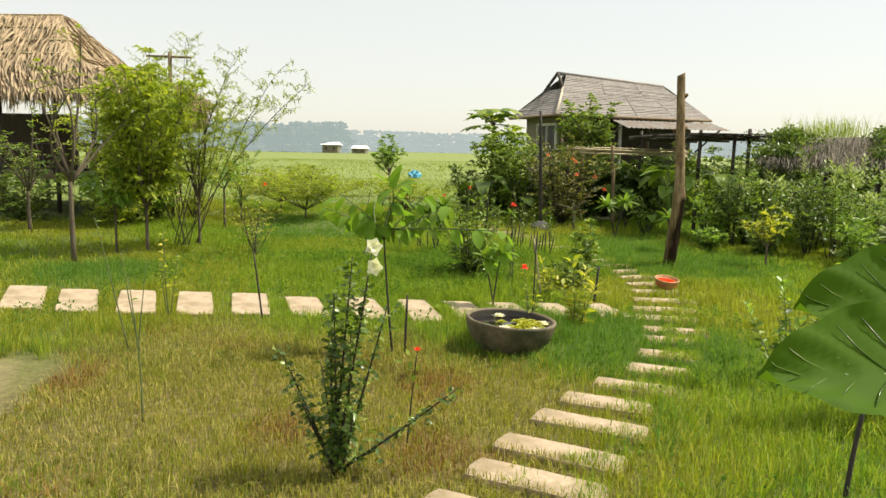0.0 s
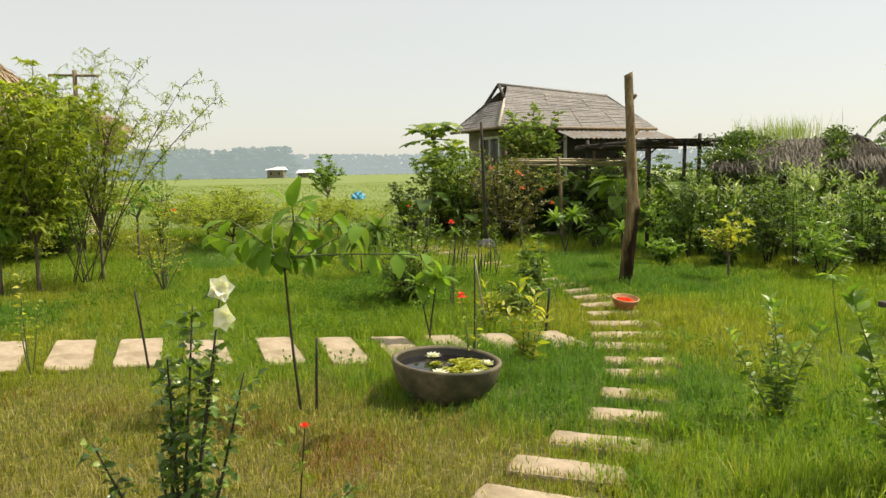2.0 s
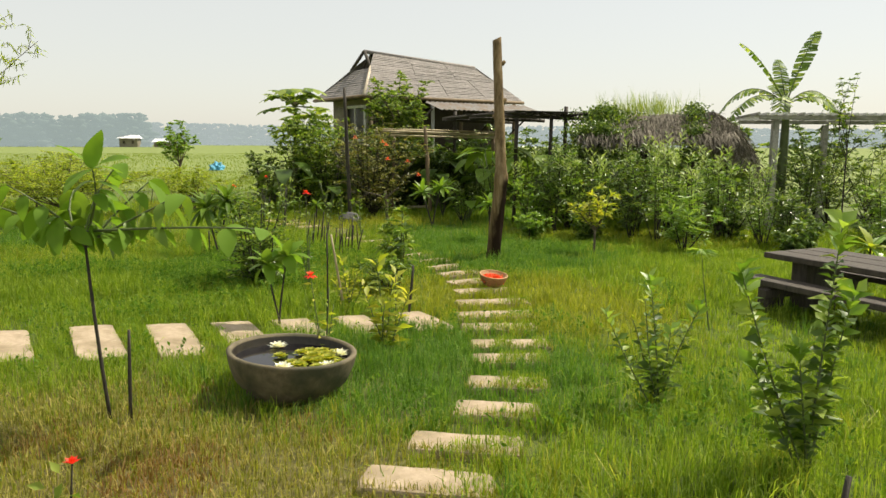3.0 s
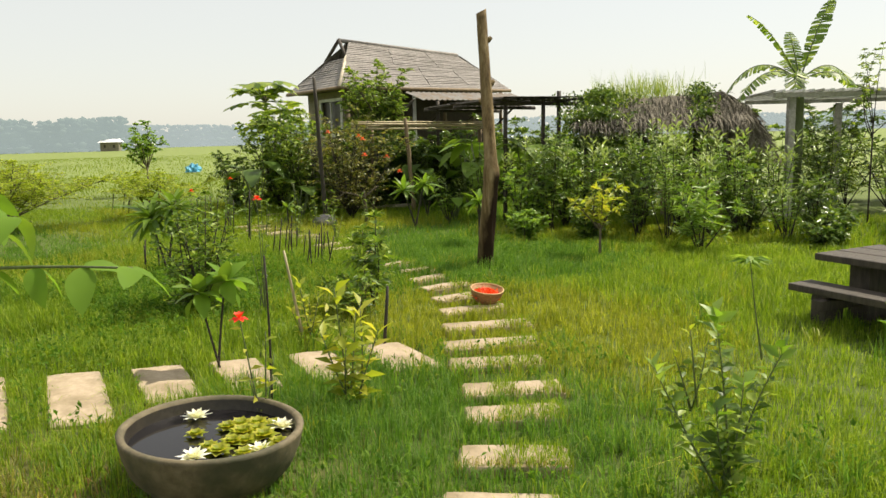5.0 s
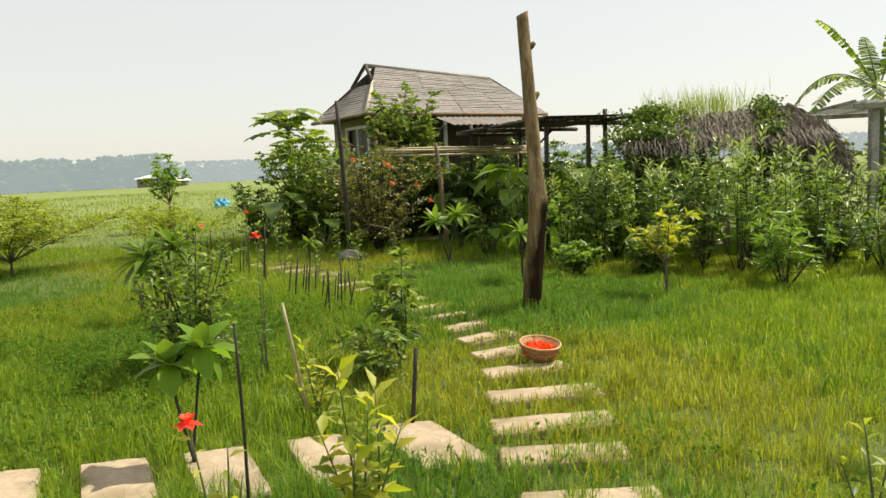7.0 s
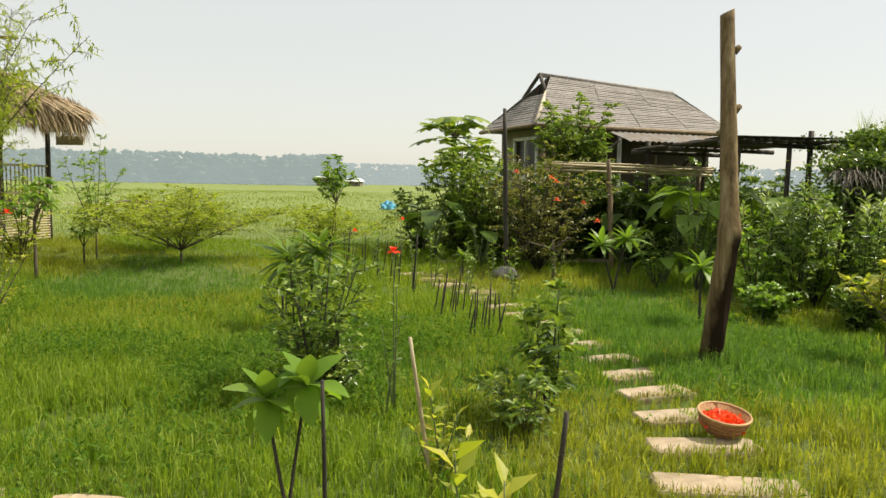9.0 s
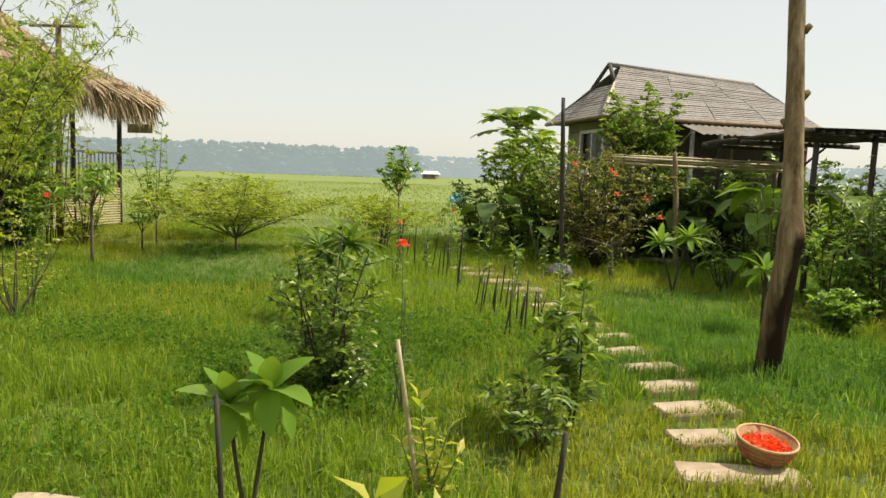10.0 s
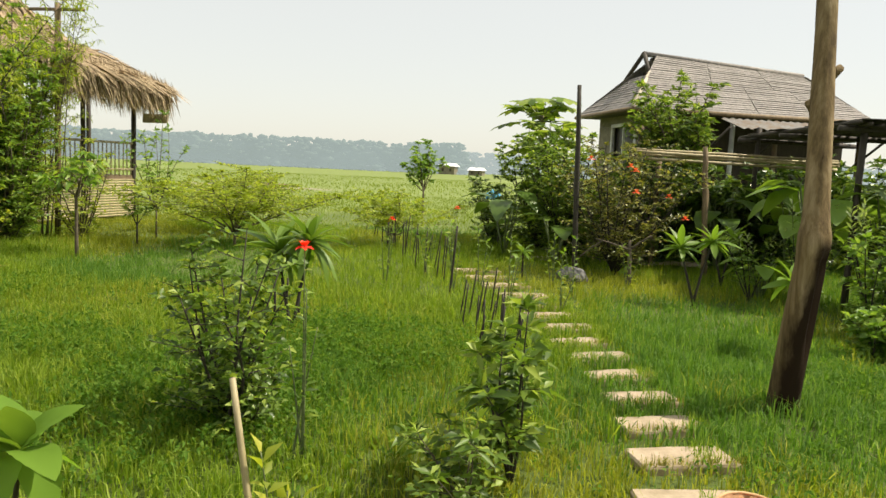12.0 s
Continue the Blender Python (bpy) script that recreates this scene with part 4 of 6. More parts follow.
# ---- the tall log post ----
def build_post():
    V, F = [], []
    n, s = 40, 20
    def centre(z):
        if z < 1.15:
            return Vector((0.065 * z / 1.15, -0.17 * z / 1.15, z))
        return Vector((0.065 + 0.02 * (z - 1.15) / 1.9, -0.17 + 0.48 * (z - 1.15) / 1.9, z))
    for i in range(n + 1):
        z = -0.08 + 3.2 * i / n
        c = centre(max(z, 0))
        r = 0.104 - 0.010 * z
        if z > 0.95:
            r -= 0.012 * min((z - 0.95) / 0.12, 1)
        r += 0.022 * math.exp(-((z - 1.16) / 0.1) ** 2)
        for k in range(s):
            a = 2 * math.pi * k / s
            rr = r * (1 + 0.10 * noise.noise(Vector((math.cos(a) * 1.6, math.sin(a) * 1.6, z * 0.8))) + 0.05 * noise.noise(Vector((math.cos(a) * 6, math.sin(a) * 6, z * 2.2))))
            da = abs((a - 5.5 + math.pi) % (2 * math.pi) - math.pi)
            if 0.25 < z < 1.14:
                rr *= 1 - 0.5 * math.exp(-(da / 0.24) ** 2) * min((1.14 - z) / 0.05, 1) * min((z - 0.25) / 0.3, 1)
            V.append((c.x + math.cos(a) * rr, c.y + math.sin(a) * rr, z + (0.03 * math.cos(a) if i == n else 0)))
    for i in range(n):
        for k in range(s):
            F.append((i * s + k, i * s + (k + 1) % s, (i + 1) * s + (k + 1) % s, (i + 1) * s + k))
    F.append(tuple(n * s + k for k in range(s)))
    base = thing("log_post", 3.295, 12.262, 0, "tall weathered log post with tarred split foot standing in grass", "post")
    raw("log", V, F, M["bark_post"], base, "", True)
    for z, a, ln in ((2.22, 0.3, 0.03), (2.75, -0.2, 0.02), (2.0, 2.6, 0.01)):
        c = centre(z)
        tubes("branch_stub", [([c + Vector((math.cos(a) * 0.05, math.sin(a) * 0.05, 0)), c + Vector((math.cos(a) * (0.08 + ln), math.sin(a) * (0.08 + ln), 0.05))], [0.035, 0.024])], M["bark_post"], base, wob=0.3)


build_post()


# ---- water bowl ----
def lathe(profile, seg=48):
    V, F = [], []
    for r, z in profile:
        for k in range(seg):
            a = 2 * math.pi * k / seg
            V.append((r * math.cos(a), r * math.sin(a), z))
    for i in range(len(profile) - 1):
        for k in range(seg):
            F.append((i * seg + k, i * seg + (k + 1) % seg, (i + 1) * seg + (k + 1) % seg, (i + 1) * seg + k))
    return V, F


def petals(name, parent, at, n, ln, w, mat, lo, hi, layers=2):
    """One open blossom as a mesh of cupped petals."""
    P, D, L = [], [], []
    for y in range(layers):
        e = lo + (hi - lo) * y / max(layers - 1, 1)
        for k in range(n):
            a = 2 * math.pi * (k + 0.5 * y) / n + rng.normal(0, 0.08)
            D.append((math.cos(a) * math.cos(e), math.sin(a) * math.cos(e), math.sin(e)))
            P.append(at)
            L.append(ln * (1 - 0.2 * y))
    return leaves(name, P, D, np.array(L), w, M[mat], parent, roll=0.05, droop=0.0, fold=0.2)


def build_bowl():
    at = pose(0.69, 6.94, -0.05, 0, 3.6, 0)
    base = new("water_bowl")
    base.matrix_world = at
    tagged(base, "round mossy clay bowl of dark water tilting on the lawn", "bowl")

    def afloat(name, x, y, label, category, group):
        ob = new(name)
        ob.matrix_world = at @ Matrix.Translation((x, y, wz)) @ Matrix.Rotation(radians(-3.6), 4, "Y")
        return tagged(ob, label, category, group)

    R, H = 0.425, 0.335
    V, F = lathe([(0.17, -0.02), (0.2, 0.0), (0.30, 0.07), (0.375, 0.16), (0.41, 0.25), (R, H - 0.015), (R + 0.002, H), (R - 0.012, H + 0.008), (R - 0.03, H + 0.004), (R - 0.036, H - 0.01)])
    raw("bowl", V, F, M["bowl"], base, "", True)
    V, F = lathe([(R - 0.036, H - 0.01), (R - 0.05, 0.24), (0.30, 0.1), (0.01, 0.05)])
    raw("lining", V, F, M["bowl_dark"], base, "dark wet inside", True)
    V, F = lathe([(R - 0.047, H - 0.062), (0.2, H - 0.062), (0.004, H - 0.062)])
    raw("water", V, F, M["water"], base, "still dark water")
    wz = H - 0.06
    for x, y in ((-0.11, 0.25), (0.32, 0.09), (0.23, -0.2), (-0.05, -0.24)):
        fl = afloat("water_lily", x, y, "white water lily floating in the bowl", "flower", "lilies in the bowl")
        petals("petals", fl, (0, 0, 0.004), 8, 0.085, 0.032, "flower_white", 0.25, 0.9, 3)
        petals("stamens", fl, (0, 0, 0.01), 9, 0.026, 0.008, "flower_yellow", 0.7, 1.2, 2)
    for x, y, s in ((-0.08, 0.02, .8), (0.06, 0.1, .9), (0.0, -0.13, .8), (0.2, 0.05, 1.0), (0.12, 0.12, 1.1), (0.20, 0.14, 1.0), (0.14, 0.02, 1.2), (0.24, -0.03, 1.1), (0.28, 0.12, .9), (0.10, -0.09, 1.0), (0.05, -0.19, 1.0), (0.17, -0.22, .9), (0.27, -0.2, 1.0), (0.16, -0.08, .9), (0.31, -0.1, .8)):
        lt = afloat("water_lettuce", x, y, "yellow-green floating water lettuce rosette", "water plant", "water lettuce in the bowl")
        petals("leaf_rosette", lt, (0, 0, 0.006), 7, 0.075 * s, 0.055 * s, "leaf_yellow", 0.15, 0.85, 3)


build_bowl()


def build_basket():
    at = pose(2.82, 10.2, 0.055, 9, 3, 10)
    base = new("flower_basket")
    base.matrix_world = at
    tagged(base, "deep woven basket of red blossoms on a stepping stone", "basket")
    V, F = lathe([(0.05, -0.03), (0.085, -0.02), (0.13, 0.035), (0.158, 0.105), (0.160, 0.112), (0.150, 0.112), (0.12, 0.04), (0.01, -0.005)], 40)
    V = [(x * (1 + 0.012 * math.sin(24 * math.atan2(y, x))), y * (1 + 0.012 * math.sin(24 * math.atan2(y, x))), z) for x, y, z in V]
    raw("basket", V, F, M["basket"], base, "", True)
    ring = [(0.157 * math.cos(2 * math.pi * k / 40), 0.157 * math.sin(2 * math.pi * k / 40), 0.113) for k in range(41)]
    tubes("rim", [(ring, 0.008)], M["basket_rim"], base, "pale bound cane rim")
    for z, r in ((0.0, 0.107), (0.03, 0.131), (0.06, 0.144), (0.085, 0.153)):
        tubes("hoop", [([(r * math.cos(2 * math.pi * k / 32), r * math.sin(2 * math.pi * k / 32), z) for k in range(33)], 0.004)], M["basket"], base, sides=4)
    heap = new("flower_heap")
    heap.matrix_world = at
    tagged(heap, "heap of red-orange blossoms filling the basket", "flowers", kind="stuff")
    n = 520
    a, r = rng.uniform(0, 2 * math.pi, n), 0.128 * np.sqrt(rng.uniform(0, 1, n))
    P = np.stack([r * np.cos(a), r * np.sin(a), 0.05 + 0.03 * (1 - (r / 0.13) ** 2) + rng.normal(0, 0.008, n)], 1)
    D = rng.normal(0, 1, (n, 3)) + np.array([0, 0, 0.7])
    leaves("blossoms", P, D, 0.034 * rng.uniform(.7, 1.2, n), 0.026, M["red_petal"], heap, roll=1.2)


build_basket()


# ---- picnic table ----
def build_table():
    base = thing("picnic_table", 5.8, 9.1, 0, "low dark weathered plank picnic table with benches", "table", rz=-74)
    for k in range(3):
        part("top_plank", box_bm(2.0, 0.27, 0.06, (1.0, -0.28 + k * 0.29, 0.53), 0.012), M["dark_timber"], base)
    for yy in (-0.56, 0.6):
        part("bench_plank", box_bm(2.0, 0.28, 0.06, (0.98, yy, 0.30), 0.012), M["dark_timber"], base)
        for xx in (0.25, 1.7):
            part("bench_leg", box_bm(0.14, 0.22, 0.32, (xx, yy, 0.11), 0.012), M["dark_timber"], base)
    for xx in (0.3, 1.65):
        part("leg", box_bm(0.18, 0.5, 0.55, (xx, 0, 0.225), 0.015), M["dark_timber"], base)
        part("leg_rail", box_bm(0.10, 1.5, 0.09, (xx, 0, 0.20), 0.01), M["dark_timber"], base)


build_table()


# ---- bare sticks ----
def stick(x, y, dx, dy, h, r=0.012, mat="dark_twig", label="thin bare stake pushed into the grass", group="garden stakes"):
    base = thing("stake", x, y, 0, label, "stake", group)
    tubes("rod", [(bent((0, 0, -0.05), (dx, dy, h), rng.uniform(-.02, .02), 5), [r, r * .95, r * .9, r * .85, r * .75])], M[mat], base, sides=6, wob=0.25)


for a in ((-0.25, 6.61, 0.02, 0, 0.54, 0.013), (-1.96, 7.74, -0.09, 0, 0.72, 0.012), (0.93, 7.75, 0.02, -0.1, 0.98, 0.008),
          (1.72, 9.06, 0.05, 0, 0.48, 0.015), (0.19, 15.49, 0.06, 0, 0.85, 0.016), 
          (-0.9, 13.2, .0, 0, .35, .014), (-1.0, 13.6, .03, 0, .38, .014), (-.8, 13.5, .0, 0, .33, .014), (2.45, 3.95, 0.12, 0.1, 0.62, 0.014)):
    stick(*a)
stick(1.12, 9.26, -0.13, 0.0, 0.77, 0.014, "bamboo", "pale split bamboo stake leaning in the grass")
for k in range(13):
    f = k / 12
    stick(-3.79 + 3.39 * f + rng.normal(0, .06), 23.2 - 6.5 * f + rng.normal(0, .1), rng.normal(0.05, .05), 0, rng.uniform(.45, .7), 0.011, group="far row of stakes")
    stick(-3.2 + 3.1 * f + rng.normal(0, .06), 22.6 - 6.1 * f + rng.normal(0, .1), rng.normal(0.05, .05), 0, rng.uniform(.4, .65), 0.010, group="far row of stakes")
for x, y in ((0.62, 14.2), (0.7, 14.25), (0.78, 14.5), (0.86, 14.6), (0.95, 14.4), (0.72, 13.9), (1.1, 12.75), (1.17, 12.7), (1.24, 12.9), (1.3, 12.75), (1.36, 12.85), (1.42, 13.1), (1.2, 13.2), (1.05, 13.55), (0.9, 13.7), (1.33, 13.4), (0.84, 14.0), (1.15, 13.6)):
    stick(x, y, rng.normal(0.05, .03), 0, rng.uniform(.34, .6), 0.0095, group="cluster of stakes beside the path")


# ---- fence frame in front of the house ----
def build_frame():
    base = thing("pole_trellis", 3.3, 18.9, 0, "rough pole trellis in front of the house", "trellis")
    tubes("post", [(bent((0.05, 0.2, -0.05), (-0.08, 0.2, 2.02), 0.05, 9), 0.045)], M["timber"], base, wob=0.6)
    tubes("post", [(bent((1.85, 1.6, -0.05), (1.85, 1.6, 1.9), 0.02, 5), 0.05)], M["timber"], base, wob=0.2)
    tubes("post", [(bent((-0.75, 1.0, -0.05), (-0.72, 1.0, 1.85), 0.02, 5), 0.045)], M["timber"], base, wob=0.2)
    for z, o in ((1.88, 0), (1.96, 0.06), (1.92, -0.05), (1.82, 0.1)):
        tubes("rail", [(bent((-1.2, 0.25 + o, z), (2.1, 1.5 + o, z - 0.04), rng.uniform(-.09, .09), 8), rng.uniform(.018, .026))], M["bamboo"], base, wob=0.5)
    pl = thing("plank", 2.75, 20.35, 0.06, "pale plank lying before the house", "plank", rz=6)
    part("board", box_bm(1.5, 0.28, 0.06, (0, 0, 0), 0.01), M["plank"], pl)
    tall = thing("pole", 1.46, 17.9, 0, "tall dark bare pole with a stone at its foot", "pole")
    tubes("shaft", [(bent((0, 0, -0.05), (-0.1, 0, 2.78), 0.03, 7), [.042, .041, .04, .039, .037, .035, .033])], M["dark_twig"], tall, wob=0.5)
    rock = thing("boulder", 1.45, 17.75, 0, "rounded grey boulder at the pole's foot", "rock")
    bm = bmesh.new()
    bmesh.ops.create_icosphere(bm, subdivisions=3, radius=1)
    for v in bm.verts:
        v.co *= 1 + 0.22 * noise.noise(v.co * 1.3)
        v.co = Vector((v.co.x * 0.24, v.co.y * 0.2, max(v.co.z, -0.3) * 0.15 + 0.04))
    part("rock", bm, M["stone"], rock, "", True)
    tarp = thing("blue_net", -5.2, 46.0, 0, "crumpled blue net heap in the field", "tarp")
    bm = bmesh.new()
    bmesh.ops.create_icosphere(bm, subdivisions=4, radius=1)
    for v in bm.verts:
        v.co *= 1 + 0.55 * noise.noise(v.co * 2.1) + 0.3 * noise.noise(v.co * 5)
        v.co = Vector((v.co.x * 0.36, v.co.y * 0.4, max(v.co.z, -0.2) * 0.36 + 0.1))
    part("net", bm, M["blue"], tarp)
    logs = thing("log_pile", -19.6, 47.5, 0, "flat pile of grey bamboo poles in the field", "log pile")
    for k in range(9):
        tubes("pole", [([(-2.2 + rng.uniform(-.3, .3), k * .3, .06 + .03 * (k % 2)), (1.7 + rng.uniform(-.3, .3), k * .3 - 1.6, .06 + .03 * (k % 2))], 0.06)], M["timber"], logs)


build_frame()


# ---- near plants ----
def white_shrub():
    b = thing("white_hibiscus", -0.28, 4.07, 0, "spindly dark shrub with two white blossoms in dry grass", "shrub")
    items, P, D = [], [], []
    stems = [(-0.02, 0, 1.05, 1), (0.08, 0.02, 1.25, 1.1), (0.17, 0, 1.1, 1), (0.205, 0, 1.36, .25), (-0.33, 0, 0.72, 1), (-0.05, .1, 0.95, .8), (0.3, -0.1, 1.02, .6), (0.68, 0.05, 0.52, 1.3), (-0.2, -0.1, 0.5, .8), (0.12, -0.15, 0.45, .8), (-.12, .1, .62, .8), (.05, .12, .8, .9)]
    for dx, dy, z, dens in stems:
        pth = bent((rng.normal(0, .02), rng.normal(0, .02), -.03), (dx, dy, z), rng.uniform(-.05, .05), 9)
        items.append((pth, [0.011 * (1 - .09 * i) for i in range(9)]))
        n = int(z * 150 * dens)
        for j in range(n):
            f = 0.12 + 0.88 * j / n
            k = min(int(f * 8), 7)
            P.append(pth[k].lerp(pth[k + 1], f * 8 - k))
            a = rng.uniform(0, 6.28)
            D.append((math.cos(a), math.sin(a), rng.uniform(-.5, .6)))
    n = len(P)
    for it in items:
        tubes("stem", [it], M["dark_twig"], b, sides=5)
    P = np.array([tuple(q) for q in P]) + rng.normal(0, 1, (n, 3)) * np.array([.035, .035, .015]) * rng.uniform(0, 1.4, (n, 1))
    leaves("foliage", P, D, 0.058 * rng.uniform(.5, 1.2, n), 0.032, M["leaf_dark"], b)
    for x, z in ((0.205, 1.32), (0.22, 1.21)):
        bl = petals("blossom", b, (0, 0, 0), 5, 0.056, 0.066, "flower_white", 0.25, 0.8, 2)
        bl.matrix_local = Matrix.Translation((x, -0.03, z)) @ Matrix.Rotation(radians(78), 4, "X") @ Matrix.Rotation(radians(25 if z > 1.3 else -15), 4, "Y")
    red = thing("red_bud_twig", 0.06, 4.5, 0, "thin red twig tipped by a small red bud", "shrub")
    tubes("branching_stem", [(bent((0, 0, -.02), (0.06, 0, .62), .04, 6), [.006, .005, .005, .004, .004, .003])], M["dark_twig"], red)
    petals("bud", red, (0.06, 0, 0.62), 5, 0.035, 0.02, "flower_red", .5, 1.2, 2)
    leaves("foliage", [(0.03 + rng.normal(0, .02), rng.normal(0, .02), .4 + .02 * k) for k in range(10)], rng.normal(0, 1, (10, 3)), 0.06, 0.03, M["leaf_mid"], red)


white_shrub()


def leggy_sapling():
    b = thing("broadleaf_sapling", -0.42, 6.6, 0, "leggy young tree with large drooping ribbed leaves", "sapling")
    top = Vector((-0.04, 0.05, 1.13))
    tubes("trunk", [(bent((0.06, 0, -.03), top, 0.03, 8), [.0125, .012, .0115, .011, .0105, .010, .009, .008])], M["dark_twig"], b)
    ends = [(1.02, -0.45, 1.19), (-0.58, 0.1, 1.30), (0.12, 0.25, 1.52), (-0.34, -0.2, 1.42), (0.06, -0.06, 1.5), (0.55, -0.15, 1.36), (-0.16, 0.3, 1.36), (0.32, 0.15, 1.42)]
    items = [(bent(top - Vector((0, 0, .015 * i)), e, .05, 6), [.009, .008, .007, .006, .005, .004]) for i, e in enumerate(ends)]
    for it in items:
        tubes("branch", [it], M["green_stem"], b)
    big = [blade_mesh("leaf", M["leaf_broad"], .22, .115, 8, .5, .8, .05, .12), blade_mesh("leaf", M["leaf_mid"], .2, .105, 8, .75, .8, .06, .12), blade_mesh("leaf", M["leaf_broad"], .25, .13, 8, .3, .8, .04, .12)]
    for pth, _ in items:
        for k in range(1, 6):
            for s in (-1, 1):
                d = (pth[k] - pth[k - 1]).normalized()
                q = Vector((d.x * .6 - s * d.y * .9 + rng.normal(0, .25), d.y * .6 + s * d.x * .9 + rng.normal(0, .25), rng.uniform(-1.0, .15)))
                sc = rng.uniform(.6, 1.0)
                shared("leaf", big[int(rng.integers(0, 3))], b, aim(pth[k], q, rng.normal(0, .3)) @ Matrix.Diagonal((sc, sc, sc, 1)))
    for q in ((0.12, -.2, 1), (-.5, .2, .6), (.6, -.3, .4)):
        shared("leaf", big[2], b, aim(Vector(ends[4]), q, .4))


leggy_sapling()


def taro():
    """Huge arrow-shaped leaves on thick stalks beside the path."""
    b = thing("elephant_ear", 2.15, 3.0, 0, "huge elephant-ear leaves on thick stalks beside the path", "plant")

    def leaf(at, way, face, ln, wd, mat):
        way, face = Vector(way).normalized(), Vector(face).normalized()
        side = face.cross(way).normalized()
        face = way.cross(side).normalized()
        m = Matrix((way, side, face)).transposed().to_4x4()
        m.translation = at
        V, F = [], []
        nu, nv = 26, 18
        for i in range(nu + 1):
            u = i / nu
            x = -0.30 + 1.30 * u
            w = math.sin(math.pi * min(u * 0.985 + 0.012, 1)) ** 0.62 * (1 - 0.45 * max(u - 0.35, 0))
            for j in range(nv + 1):
                v = 2 * j / nv - 1
                notch = 0.32 * max(0, 1 - abs(v) * 2.2) * max(0, 1 - u * 4)
                ww = wd * 0.5 * w * (1 + 0.04 * math.sin(u * 23 + 3 * (v > 0)))
                rib = 0.012 * math.cos((x * 9 - abs(v) * 3.4) * math.pi)
                V.append((ln * (x + notch), v * ww, ln * (-0.16 * x * x + 0.10 * abs(v) ** 1.5 + rib * 0.8 + 0.02 * math.sin(u * 14 + v * 5) * abs(v))))
        for i in range(nu):
            for j in range(nv):
                a = i * (nv + 1) + j
                F.append((a, a + 1, a + nv + 2, a + nv + 1))
        lf = raw("leaf", V, F, mat, b, "", True)
        lf.matrix_local = Matrix.Translation((-2.15, -3.0, 0)) @ m
        veins = [([(ln * (-.02 + k * .1), 0, ln * (-.16 * (-.02 + k * .1) ** 2) - .008) for k in range(10)], [.008 - .0007 * k for k in range(10)])]
        for s in (-1, 1):
            for k in range(6):
                x0 = 0.02 + k * 0.15
                e = min(x0 + 0.24, .97)
                yy = wd * 0.5 * s * (0.84 - .12 * k)
                veins.append(([(ln * x0, 0, ln * (-.16 * x0 * x0) - .006), (ln * (x0 + .13), yy * .5, ln * (-.16 * (x0 + .13) ** 2 + .02)), (ln * e, yy, ln * (-.16 * e * e + .075))], [.004, .003, .002]))
        vn = tubes("vein", veins, M["leaf_dark"], lf, sides=4)
        return lf

    leaf(Vector((1.9, 2.24, 1.25)), (-0.97, -0.22, 0.10), (-0.05, -0.66, 0.75), 0.55, 0.44, M["leaf_big"])
    leaf(Vector((2.12, 2.62, 1.38)), (-0.97, -0.05, 0.04), (-0.05, -0.7, 0.72), 0.5, 0.46, M["leaf_big"])
    tubes("stalk", [(bent((.35, .75, -.05), (-.25, -.76, 1.25), .05, 7), [.026, .024, .022, .02, .018, .015, .012])], M["leaf_dark"], b)
    tubes("stalk", [(bent((.42, .85, -.05), (-.03, -.38, 1.38), .05, 7), [.026, .024, .022, .02, .018, .015, .012])], M["leaf_dark"], b)


taro()


def plumeria(x, y, h, n, ln, w, mats, label, heads=1, spread=0.15, droop=.35, cat="plant", lo=-.5, hi=1.2, r0=1.0):
    b = thing("plumeria", x, y, 0, label, cat)
    items = []
    meshes = [blade_mesh("leaf", M[m], ln, w, 7, droop, .85, .03) for m in mats]
    for k in range(heads):
        a = k * 2.3 + .4
        top = Vector((math.cos(a) * spread * (heads > 1), math.sin(a) * spread * .5 * (heads > 1), h * (1 - .12 * k)))
        items.append((bent((.03 * k, 0, -.04), top, .03, 6), [r0 * q for q in (.017, .016, .015, .014, .013, .012)]))
        rosette(b, top, meshes, n, lo, hi)
    tubes("stem", items, M["dark_twig"], b)
    return b


plumeria(0.5, 8.75, 0.64, 11, .22, .12, ["leaf_broad", "leaf_mid", "leaf_broad"], "young plumeria with broad pale green leaves", 2, .1, .4, lo=-.8, hi=1.45, r0=.6)
plumeria(-0.59, 12.9, 0.82, 34, .40, .075, ["leaf_mid", "leaf_dark", "leaf_mid"], "plumeria with a dense mop of narrow leaves", 2, .16, .45, lo=-.7, hi=1.3)
plumeria(3.0, 16.4, 0.78, 16, .34, .085, ["leaf_mid", "leaf_bright"], "plumeria with bright spreading leaves by the house", 2, .2, .25)
plumeria(3.62, 13.97, 0.66, 13, .30, .08, ["leaf_mid", "leaf_bright"], "small plumeria behind the log post", 1)
plumeria(3.5, 18.2, 0.7, 14, .3, .09, ["leaf_bright", "leaf_mid"], "plumeria beside the trellis", 2)
plumeria(0.75, 17.5, 0.38, 10, .22, .07, ["leaf_bright", "leaf_mid"], "low plumeria beside the far stones", 1)
plumeria(-0.35, 21.5, 0.45, 12, .3, .08, ["leaf_bright", "leaf_pale"], "low plumeria in the field edge", 1)
plumeria(7.05, 9.5, 0.5, 12, .3, .12, ["leaf_bright", "leaf_yellow"], "plumeria with lit leaves by the picnic table", 1)

